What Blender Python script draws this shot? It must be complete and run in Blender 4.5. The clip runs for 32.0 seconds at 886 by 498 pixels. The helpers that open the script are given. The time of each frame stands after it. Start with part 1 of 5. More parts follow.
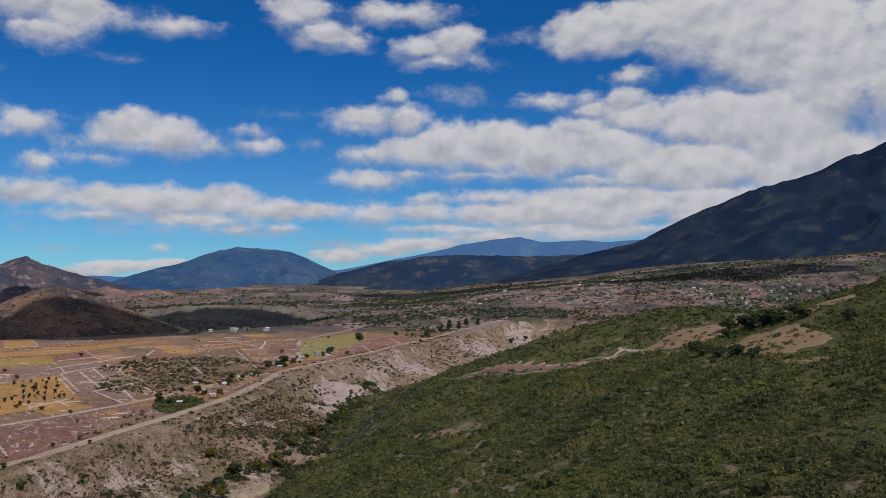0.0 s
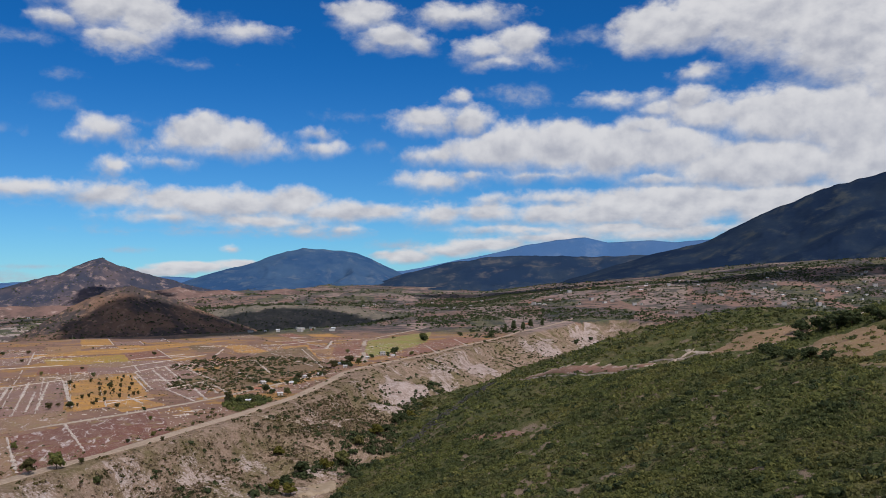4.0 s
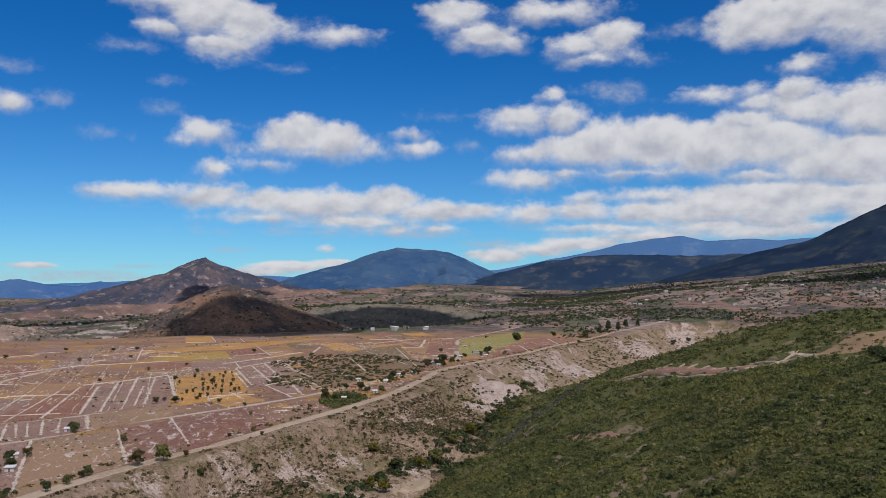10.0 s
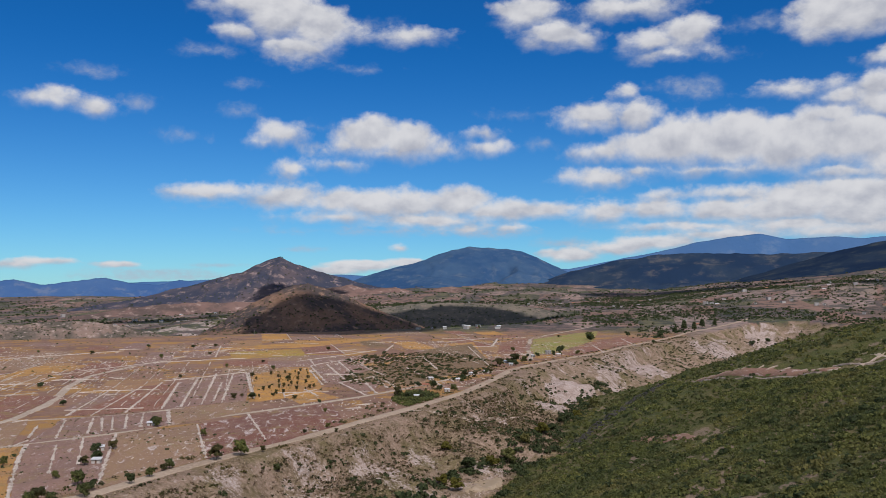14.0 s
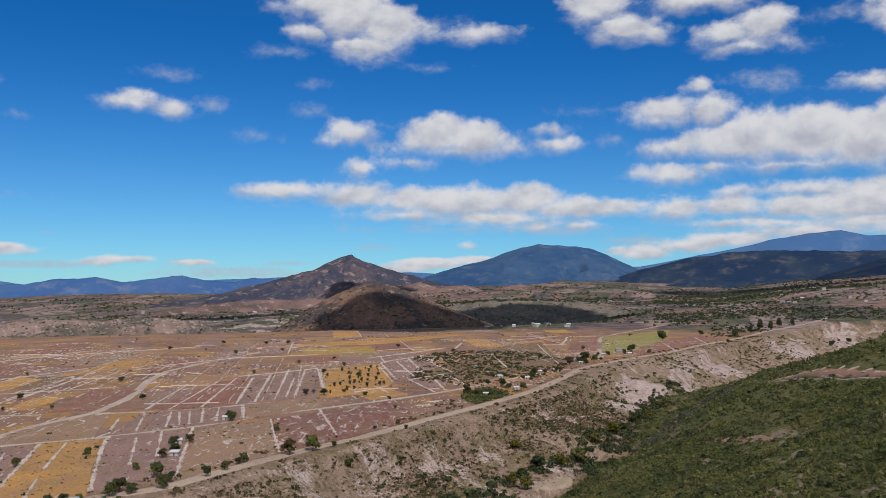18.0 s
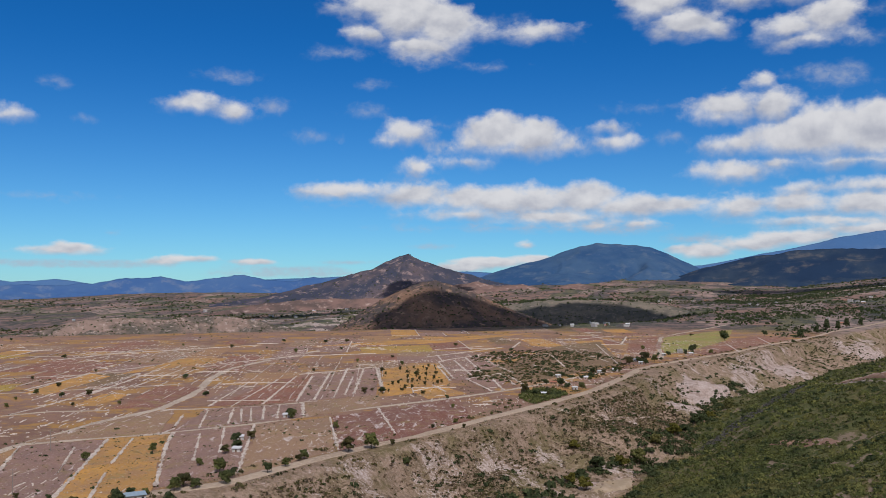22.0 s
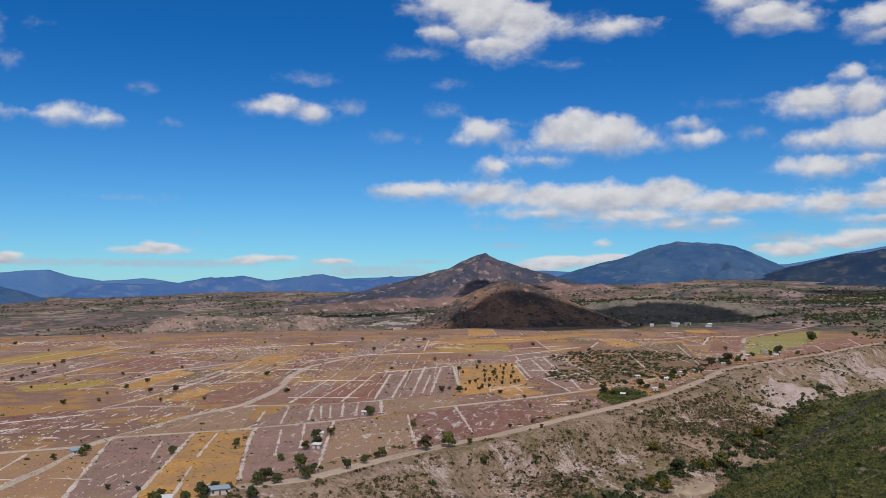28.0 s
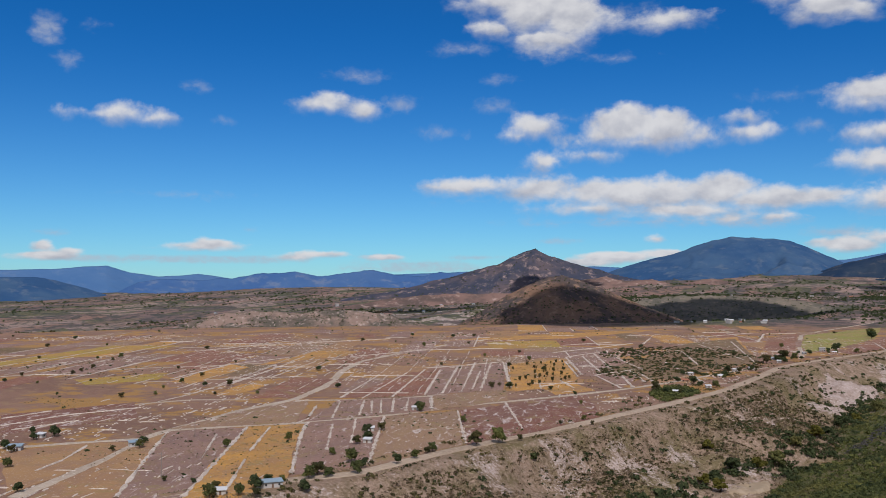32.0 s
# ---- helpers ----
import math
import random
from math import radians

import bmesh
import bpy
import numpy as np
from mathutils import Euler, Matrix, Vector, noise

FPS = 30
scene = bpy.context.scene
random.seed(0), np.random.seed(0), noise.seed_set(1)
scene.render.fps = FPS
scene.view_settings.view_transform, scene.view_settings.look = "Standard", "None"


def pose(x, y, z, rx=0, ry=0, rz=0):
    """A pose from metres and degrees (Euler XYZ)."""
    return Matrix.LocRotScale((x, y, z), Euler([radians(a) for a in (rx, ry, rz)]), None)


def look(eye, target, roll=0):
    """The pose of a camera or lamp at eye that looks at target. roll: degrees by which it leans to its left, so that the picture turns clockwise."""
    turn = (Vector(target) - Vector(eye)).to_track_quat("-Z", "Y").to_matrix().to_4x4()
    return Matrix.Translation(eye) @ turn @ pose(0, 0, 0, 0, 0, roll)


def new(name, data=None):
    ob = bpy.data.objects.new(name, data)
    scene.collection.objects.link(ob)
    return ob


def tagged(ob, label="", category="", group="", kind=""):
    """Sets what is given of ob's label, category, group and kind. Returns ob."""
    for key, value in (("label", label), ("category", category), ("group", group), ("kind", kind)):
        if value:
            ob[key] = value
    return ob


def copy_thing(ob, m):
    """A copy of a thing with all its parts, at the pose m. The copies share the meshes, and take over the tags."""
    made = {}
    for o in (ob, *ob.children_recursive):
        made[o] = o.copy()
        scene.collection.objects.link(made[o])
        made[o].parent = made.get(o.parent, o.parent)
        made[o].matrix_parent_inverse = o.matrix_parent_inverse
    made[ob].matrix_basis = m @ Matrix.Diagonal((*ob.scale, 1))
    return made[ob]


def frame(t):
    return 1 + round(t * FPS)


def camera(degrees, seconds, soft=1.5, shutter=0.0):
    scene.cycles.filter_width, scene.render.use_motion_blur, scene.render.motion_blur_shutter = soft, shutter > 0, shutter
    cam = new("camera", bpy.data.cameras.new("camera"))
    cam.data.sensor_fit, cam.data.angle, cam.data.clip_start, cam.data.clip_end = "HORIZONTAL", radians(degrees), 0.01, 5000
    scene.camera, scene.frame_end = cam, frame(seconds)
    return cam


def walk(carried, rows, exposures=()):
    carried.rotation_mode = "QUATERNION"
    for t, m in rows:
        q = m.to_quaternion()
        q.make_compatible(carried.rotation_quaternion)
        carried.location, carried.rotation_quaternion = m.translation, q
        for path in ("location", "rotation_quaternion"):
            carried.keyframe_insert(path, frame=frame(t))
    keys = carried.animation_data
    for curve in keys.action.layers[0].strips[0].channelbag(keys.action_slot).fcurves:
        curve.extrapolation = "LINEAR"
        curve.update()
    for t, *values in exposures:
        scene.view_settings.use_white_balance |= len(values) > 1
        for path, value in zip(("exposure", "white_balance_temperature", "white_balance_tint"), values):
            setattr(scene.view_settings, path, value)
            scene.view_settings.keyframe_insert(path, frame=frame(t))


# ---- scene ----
import itertools

# A drone hovers 70 m over a farmed plateau and turns slowly to its left.
EYE = (0.0, 0.0, 70.0)
cam = camera(53.5, 32.0, soft=0.9)
TURNS = [
    (0, 0.00, 2.55, 0.19),
    (1, 1.05, 2.58, 0.17),
    (2, 2.10, 2.58, 0.19),
    (3, 3.14, 2.60, 0.17),
    (4.5, 4.68, 2.60, 0.16),
    (6, 6.21, 2.59, 0.14),
    (7, 7.22, 2.58, 0.13),
    (8, 8.21, 2.58, 0.10),
    (9, 9.22, 2.59, 0.08),
    (10, 10.21, 2.57, 0.06),
    (11, 11.26, 2.55, 0.01),
    (12, 12.44, 2.54, -0.01),
    (13, 13.67, 2.53, -0.03),
    (14, 14.89, 2.50, -0.02),
    (15.5, 16.65, 2.44, -0.04),
    (17, 18.36, 2.39, -0.06),
    (18, 19.38, 2.35, -0.08),
    (19, 20.34, 2.33, -0.07),
    (20, 21.30, 2.31, -0.09),
    (21, 22.24, 2.30, -0.09),
    (22, 23.12, 2.29, -0.07),
    (23, 23.98, 2.27, -0.07),
    (24, 24.82, 2.26, -0.10),
    (25, 25.64, 2.26, -0.08),
    (26.5, 26.88, 2.25, -0.09),
    (28, 28.12, 2.23, -0.10),
    (29, 28.95, 2.18, -0.09),
    (30, 29.75, 2.13, -0.09),
    (31, 30.55, 2.05, -0.09),
    (32, 31.36, 1.95, -0.11),
]
walk(cam, [(t, pose(*EYE, 90 + tilt, lean, turn)) for t, turn, tilt, lean in TURNS],
     exposures=[(0.0, -0.27), (1.0, -0.19), (2.0, -0.12), (3.0, -0.07), (6.0, -0.02), (32.0, -0.02)])


# ---- nodes ----
class Nodes:
    """Short forms for the nodes of one tree."""

    def __init__(self, tree):
        self.tree = tree

    def add(self, kind, **inputs):
        n = self.tree.nodes.new(kind)
        for key, value in inputs.items():
            self.put(n.inputs[key.replace("_", " ")], value)
        return n

    def put(self, socket, value):
        if isinstance(value, bpy.types.NodeSocket):
            self.tree.links.new(value, socket)
        else:
            socket.default_value = value

    def math(self, op, a, b=None, c=None, clamp=False):
        n = self.tree.nodes.new("ShaderNodeMath")
        n.operation, n.use_clamp = op, clamp
        for socket, value in zip(n.inputs, (a, b, c)):
            if value is not None:
                self.put(socket, value)
        return n.outputs[0]

    def vec(self, op, a, b=None):
        n = self.tree.nodes.new("ShaderNodeVectorMath")
        n.operation = op
        for socket, value in zip(n.inputs, (a, b)):
            if value is not None:
                self.put(socket, value)
        return n.outputs["Value"] if op in ("LENGTH", "DOT_PRODUCT") else n.outputs[0]

    def noise(self, vector, scale, detail=4.0, rough=0.55, warp=0.0):
        n = self.add("ShaderNodeTexNoise", Vector=vector, Scale=scale, Detail=detail, Roughness=rough, Distortion=warp)
        return n.outputs["Fac"]

    def step(self, value, lo, hi, to=(0.0, 1.0)):
        n = self.tree.nodes.new("ShaderNodeMapRange")
        n.interpolation_type = "SMOOTHSTEP"
        for key, v in (("Value", value), ("From Min", lo), ("From Max", hi), ("To Min", to[0]), ("To Max", to[1])):
            self.put(n.inputs[key], v)
        return n.outputs[0]

    def mix(self, fac, a, b, how="MIX"):
        n = self.tree.nodes.new("ShaderNodeMix")
        n.data_type, n.blend_type = "RGBA", how
        for i, v in ((0, fac), (6, a), (7, b)):
            if isinstance(v, tuple) and len(v) == 3:
                v = (*v, 1.0)
            self.put(n.inputs[i], v)
        return n.outputs[2]


# ---- sky ----
SUN_HEIGHT, SUN_TURN = 50.0, 145.0      # degrees up, and clockwise from +y

# puffs of cloud: turn to the left, height, half width and half height, in degrees
LONE = [(19.66, 9.72, 2.29, 1.22), (17.18, 9.35, 2.3, 1.09), (21.13, 9.16, 1.17, 0.72), (18.37, 8.69, 3.7, 0.4), (19.33, 10.49, 1.11, 0.61), (17.11, 10.15, 1.04, 0.54), (15.22, 8.92, 1.04, 0.4), (25.3, 9.71, 1.73, 0.78), (26.37, 9.32, 1.0, 0.43), (21.67, 7.92, 1.39, 0.33), (12.52, 9.89, 1.22, 0.4), (11.85, 8.98, 1.4, 0.4), (24.75, 7.46, 0.86, 0.5)]
BAND = [(30.53, 5.82, 1.9, 0.49), (28.11, 5.98, 2.48, 0.61), (25.27, 5.76, 2.89, 0.79), (22.02, 5.37, 2.56, 0.8), (19.46, 5.25, 2.58, 1.02), (17.07, 5.4, 2.22, 0.99), (14.08, 5.41, 2.58, 1.1), (15.78, 4.3, 4.43, 0.59), (11.35, 4.96, 2.93, 0.81), (8.42, 4.86, 2.0, 0.55), (21.65, 4.53, 3.3, 0.44)]
RIGHT_BAND = [(4.62, 4.78, 2.13, 0.69), (1.08, 5.68, 1.39, 0.39), (0.91, 4.89, 2.58, 0.71), (-3.18, 4.68, 2.95, 0.84), (-3.19, 5.73, 2.63, 0.49), (-6.78, 5.09, 3.12, 1.09), (-10.5, 4.78, 2.94, 1.39), (-1.14, 3.78, 4.33, 0.39), (-6.76, 3.79, 3.72, 0.62), (4.78, 6.91, 2.67, 0.61), (2.47, 7.28, 1.33, 0.43), (-9.93, 6.8, 2.83, 0.5)]
BANK = [(3.02, 12.3, 0.71, 0.7), (4.93, 10.96, 2.22, 0.85), (2.25, 10.86, 1.34, 1.05), (5.48, 10.37, 1.8, 0.5), (4.23, 8.55, 1.99, 0.61), (1.92, 8.73, 2.44, 1.13), (-0.52, 9.16, 2.38, 1.61), (-3.57, 9.01, 2.95, 1.79), (-6.84, 8.66, 3.43, 1.75), (-10.28, 8.77, 2.67, 1.8), (-9.38, 10.16, 2.42, 0.79), (-7.37, 11.94, 1.82, 0.46), (-9.71, 11.22, 1.52, 0.52), (-11.84, 11.73, 1.46, 0.96), (-3.21, 7.3, 3.6, 0.42)]
TOP = [(27.16, 17.61, 3.43, 0.94), (25.36, 17.1, 2.73, 1.42), (23.18, 16.45, 2.28, 1.43), (24.08, 15.21, 2.56, 0.76), (28.03, 15.86, 1.42, 0.61), (17.64, 16.04, 2.61, 0.52), (9.45, 17.4, 2.14, 0.95), (7.62, 16.07, 2.37, 0.89), (5.62, 15.71, 1.09, 0.58), (2.9, 17.45, 3.52, 0.67), (1.5, 15.33, 1.75, 0.68), (-0.78, 15.75, 1.64, 1.07), (0.45, 14.58, 2.07, 0.44), (-8.55, 15.69, 1.7, 1.15), (-11.02, 15.89, 2.07, 1.31)]
SHEET = [(-9.48, 16.23, 2.48, 1.52), (-12.31, 16.41, 2.08, 1.5), (-16.09, 16.29, 3.62, 2.77), (-20.34, 15.23, 4.01, 4.14), (-23.72, 12.95, 3.22, 4.73), (-21.21, 9.55, 4.52, 2.65), (-17.35, 10.3, 4.48, 1.87), (-12.96, 10.71, 3.07, 1.11), (-7.47, 11.83, 2.08, 0.46), (-12.46, 13.33, 1.32, 0.45), (-16.33, 7.43, 6.39, 1.73), (-9.43, 8.72, 5.22, 1.42), (-11.17, 5.28, 6.12, 1.25), (-17.95, 4.95, 4.73, 1.55), (-5.82, 4.62, 5.0, 0.8), (-12.21, 3.58, 3.74, 0.43), (-22.72, 7.13, 4.4, 2.65)]
BEYOND = [(-29.06, 13.2, 4.09, 6.66), (-33.38, 11.14, 3.95, 7.62), (-37.12, 11.53, 4.03, 8.34), (-30.62, 7.39, 5.66, 2.82), (-35.77, 5.5, 5.64, 2.97)]
LEFT = [(52.67, 9.86, 1.27, 0.3), (51.08, 10.03, 1.46, 0.47), (49.62, 9.82, 1.39, 0.37), (39.25, 11.16, 1.63, 0.53), (38.71, 11.46, 0.65, 0.39), (36.53, 10.77, 1.17, 0.61), (55.93, 1.92, 0.6, 0.3), (54.26, 1.61, 0.67, 0.23), (46.71, 1.99, 2.56, 0.28), (46.03, 2.18, 1.2, 0.28), (39.39, 1.53, 1.73, 0.25), (40.81, 1.35, 1.43, 0.18), (35.04, 1.36, 1.39, 0.22), (55.62, 1.33, 2.12, 0.27)]
HORIZON = [(20.18, 1.43, 2.38, 0.37), (17.69, 2.5, 0.59, 0.26), (17.25, 1.58, 1.4, 0.33), (21.64, 1.06, 1.82, 0.29), (6.62, 2.07, 1.97, 0.47), (3.75, 2.49, 2.11, 0.47), (1.28, 2.82, 3.43, 0.47), (-3.49, 3.28, 3.89, 0.42), (-9.26, 3.38, 3.29, 0.47), (13.56, 3.71, 1.47, 0.33), (10.43, 3.81, 1.03, 0.29)]
WISPS = [(36.94, 13.07, 1.94, 0.33), (33.98, 11.29, 1.0, 0.48), (27.47, 12.8, 0.92, 0.31), (28.16, 11.09, 1.34, 0.49), (20.41, 13.96, 1.33, 0.21), (31.67, 9.49, 1.3, 0.28), (23.31, 8.97, 1.24, 0.5), (23.14, 10.3, 1.46, 0.32), (19.5, 16.73, 1.86, 0.48), (24.62, 14.39, 2.0, 0.56), (29.95, 14.72, 1.75, 0.47), (-1.25, 12.42, 1.7, 0.82), (-0.22, 12.65, 2.06, 0.48), (-5.01, 15.93, 1.79, 0.56), (-2.64, 14.37, 1.68, 0.34), (9.48, 11.08, 1.83, 0.25), (8.39, 9.26, 1.1, 0.43), (11.54, 3.56, 2.93, 0.51), (25.28, 6.66, 1.62, 0.58), (29.49, 5.03, 1.74, 0.21)]
LOW_WISPS = [(24.18, 3.6, 2.24, 0.18), (23.81, 2.47, 1.52, 0.22), (29.11, 1.39, 2.1, 0.18), (35.31, 1.45, 1.97, 0.21), (17.99, 3.64, 4.79, 0.33), (33.17, 0.67, 5.46, 0.28), (6.97, 2.87, 2.52, 0.36)]
LEFT_WISPS = [(55.82, 14.7, 1.06, 1.07), (54.52, 12.99, 0.8, 0.52), (53.22, 15.12, 0.76, 0.32), (47.14, 12.02, 0.68, 0.31), (36.9, 12.99, 1.83, 0.32), (34.14, 11.27, 1.26, 0.54), (31.55, 9.46, 1.56, 0.25), (47.58, 5.24, 1.96, 0.17), (43.88, 3.12, 0.35, 0.11), (55.34, 2.72, 0.79, 0.13), (45.59, 9.86, 0.48, 0.17), (47.04, 1.22, 9.09, 0.28), (32.84, 0.95, 4.42, 0.26), (53.18, 1.25, 2.85, 0.24)]
CUMULUS = (LONE, BAND, RIGHT_BAND, BANK, TOP, SHEET, BEYOND, LEFT, HORIZON)
VEILS = (WISPS, LOW_WISPS, LEFT_WISPS)


def puff_group():
    """Adds one puff of cloud to those before it."""
    tree = bpy.data.node_groups.new("puff", "ShaderNodeTree")
    for name, kind in (("Way", "Vector"), ("Middle", "Vector"), ("Scale", "Vector"), ("Size", "Float"), ("Depth", "Float"), ("Level", "Float")):
        tree.interface.new_socket(name, in_out="INPUT", socket_type="NodeSocket" + kind)
    for name in ("Depth", "Level"):
        tree.interface.new_socket(name, in_out="OUTPUT", socket_type="NodeSocketFloat")
    k = Nodes(tree)
    given = tree.nodes.new("NodeGroupInput").outputs
    x, y, _ = k.add("ShaderNodeSeparateXYZ", Vector=given["Way"]).outputs
    n = tree.nodes.new("ShaderNodeVectorMath")
    n.operation = "MULTIPLY_ADD"
    for socket, value in zip(n.inputs, (k.add("ShaderNodeCombineXYZ", X=x, Y=y, Z=given["Depth"]).outputs[0], given["Scale"], given["Middle"])):
        k.put(socket, value)
    gap = n.outputs[0]
    inside = k.math("MULTIPLY", k.math("SUBTRACT", 1.0, k.vec("LENGTH", gap)), given["Size"])
    rise = k.add("ShaderNodeSeparateXYZ", Vector=gap).outputs[1]
    chosen = k.math("MULTIPLY_ADD", k.math("SUBTRACT", inside, given["Depth"]), 1.6, 0.5, clamp=True)
    made = tree.nodes.new("NodeGroupOutput").inputs
    k.put(made["Level"], k.math("MULTIPLY_ADD", chosen, k.math("SUBTRACT", rise, given["Level"]), given["Level"]))
    k.put(made["Depth"], k.math("SMOOTH_MAX", given["Depth"], inside, 0.22))
    return tree


def make_sky():
    world = bpy.data.worlds.new("sky")
    scene.world = world
    world.use_nodes = True
    tree = world.node_tree
    tree.nodes.clear()
    k = Nodes(tree)
    air = tree.nodes.new("ShaderNodeTexSky")
    air.sky_type, air.sun_disc = "NISHITA", False
    air.sun_elevation, air.sun_rotation = radians(SUN_HEIGHT), radians(SUN_TURN)
    air.altitude, air.air_density, air.dust_density, air.ozone_density = 1600, 1.0, 0.25, 3.0
    way = tree.nodes.new("ShaderNodeTexCoord").outputs["Generated"]
    xyz = k.add("ShaderNodeSeparateXYZ", Vector=way)
    x, y, z = xyz.outputs
    turn = k.math("MULTIPLY", k.math("ARCTAN2", k.math("MULTIPLY", x, -1.0), y), 57.2958)
    up = k.math("MULTIPLY", k.math("ARCSINE", z), 57.2958)
    flat = k.add("ShaderNodeCombineXYZ", X=turn, Y=up).outputs[0]
    # the clouds lie flat: their grain is finer towards the horizon
    tall = k.math("MULTIPLY", up, k.step(up, 1.0, 12.0, (2.2, 1.5)))
    wide = k.add("ShaderNodeCombineXYZ", X=turn, Y=tall).outputs[0]
    warp = k.add("ShaderNodeTexNoise", Vector=wide, Scale=0.8, Detail=3.0).outputs["Color"]
    low = k.step(up, 1.5, 8.0, (0.3, 0.8))
    bent = k.vec("ADD", flat, k.vec("MULTIPLY", k.vec("MULTIPLY", k.vec("SUBTRACT", warp, (0.5, 0.5, 0.5)), (1.5, 0.8, 0.0)), k.add("ShaderNodeCombineXYZ", X=low, Y=low).outputs[0]))

    def field(rows):
        """Depth inside the puffs, in degrees, and the height within each (-1 at its base, 1 at its head)."""
        depth, level = -9.0, 0.0
        for a, e, w, h in itertools.chain(*rows):
            n = tree.nodes.new("ShaderNodeGroup")
            n.node_tree = puff
            for key, value in (("Way", bent), ("Middle", (-a / w, -e / h, 0.0)), ("Scale", (1 / w, 1 / h, 0.0)), ("Size", min(h, 1.6)), ("Depth", depth), ("Level", level)):
                k.put(n.inputs[key], value)
            depth, level = n.outputs
        return depth, level

    puff = puff_group()
    depth, level = field(CUMULUS)
    veil, _ = field(VEILS)
    # further round, unseen scattered clouds of the same kind, made dense to brighten shade
    away = k.step(k.math("ABSOLUTE", k.math("SUBTRACT", turn, 14.0)), 48.0, 62.0)
    high = k.step(up, 20.0, 25.0)
    else_where = k.math("MAXIMUM", away, high)
    spread = k.vec("DIVIDE", way, k.add("ShaderNodeCombineXYZ", X=k.math("ADD", z, 0.15), Y=k.math("ADD", z, 0.15), Z=1.0).outputs[0])
    other = k.math("MULTIPLY_ADD", k.noise(spread, 1.6, 3.0), 8.0, -3.8)
    depth = k.math("ADD", depth, k.math("MULTIPLY", else_where, k.math("SUBTRACT", k.math("MAXIMUM", other, depth), depth)))
    billow = k.noise(wide, 0.55, 5.0, 0.52)
    fine = k.noise(wide, 1.7, 5.0, 0.58, 0.4)
    rag = k.math("ADD", k.math("MULTIPLY_ADD", billow, 1.3, -0.52), k.math("MULTIPLY_ADD", fine, 0.38, -0.19))
    small = k.step(up, 1.0, 6.0, (0.25, 1.0))
    body = k.math("ADD", k.math("DIVIDE", depth, small), rag)
    # crisp, sunlit heads; soft, thin undersides
    softness = k.step(level, -0.8, 0.6, (1.05, 0.50))
    cover = k.step(body, -0.22, softness)
    lifted = k.vec("ADD", wide, (0.25, 0.75, 0.0))
    above = k.math("SUBTRACT", k.noise(wide, 0.5, 4.0, 0.5), k.noise(lifted, 0.5, 4.0, 0.5))
    lit = k.math("ADD", k.math("MULTIPLY_ADD", above, 1.2, 0.60), k.math("MULTIPLY", level, 0.30))
    lit = k.math("ADD", lit, k.math("MULTIPLY_ADD", fine, 0.18, -0.09))
    thick = k.step(depth, 0.7, 2.2, (0.0, -0.16))
    shade = k.mix(k.step(k.math("ADD", lit, thick), 0.0, 1.0), CLOUD_SHADE, CLOUD_SUN)
    tint = k.mix(k.step(up, -2.0, 17.0), tuple(SKY_GAIN * c for c in SKY_LOW), tuple(SKY_GAIN * c for c in SKY_HIGH))
    blue = k.mix(1.0, air.outputs[0], tint, "MULTIPLY")
    wisp = k.math("MULTIPLY", k.step(k.math("ADD", k.math("DIVIDE", veil, small), rag), -0.05, 0.9), k.step(fine, 0.25, 0.7, (0.3, 0.62)))
    colour = k.mix(wisp, blue, CLOUD_VEIL)
    colour = k.mix(k.math("MULTIPLY", cover, 0.97), colour, shade)
    back = k.add("ShaderNodeBackground", Color=colour, Strength=1.0)
    out = tree.nodes.new("ShaderNodeOutputWorld")
    tree.links.new(back.outputs[0], out.inputs["Surface"])


CLOUD_VEIL = (0.42, 0.46, 0.56)
CLOUD_SHADE, CLOUD_SUN = (0.385, 0.405, 0.48), (0.70, 0.70, 0.725)
SKY_GAIN, SKY_LOW, SKY_HIGH = 0.066, (0.56, 1.08, 1.46), (0.09, 0.72, 1.38)
make_sky()

sun = new("sun", bpy.data.lights.new("sun", "SUN"))
sun.data.energy, sun.data.angle, sun.data.color = 3.4, radians(0.55), (1.0, 0.942, 0.955)
sun_way = Vector((math.sin(radians(SUN_TURN)) * math.cos(radians(SUN_HEIGHT)), math.cos(radians(SUN_TURN)) * math.cos(radians(SUN_HEIGHT)), math.sin(radians(SUN_HEIGHT))))
sun.matrix_world = look(sun_way * 900, (0, 0, 0))


# ---- materials ----
def material(name, rough=0.9):
    m = bpy.data.materials.new(name)
    m.use_nodes = True
    shader = m.node_tree.nodes["Principled BSDF"]
    shader.inputs["Roughness"].default_value = rough
    shader.inputs["Specular IOR Level"].default_value = 0.1
    return m, Nodes(m.node_tree), shader


def place(k):
    return k.tree.nodes.new("ShaderNodeNewGeometry").outputs["Position"]


def relief(k, shader, height, strength=0.4, distance=0.3):
    shader.id_data.links.new(k.add("ShaderNodeBump", Height=height, Strength=strength, Distance=distance).outputs[0], shader.inputs["Normal"])


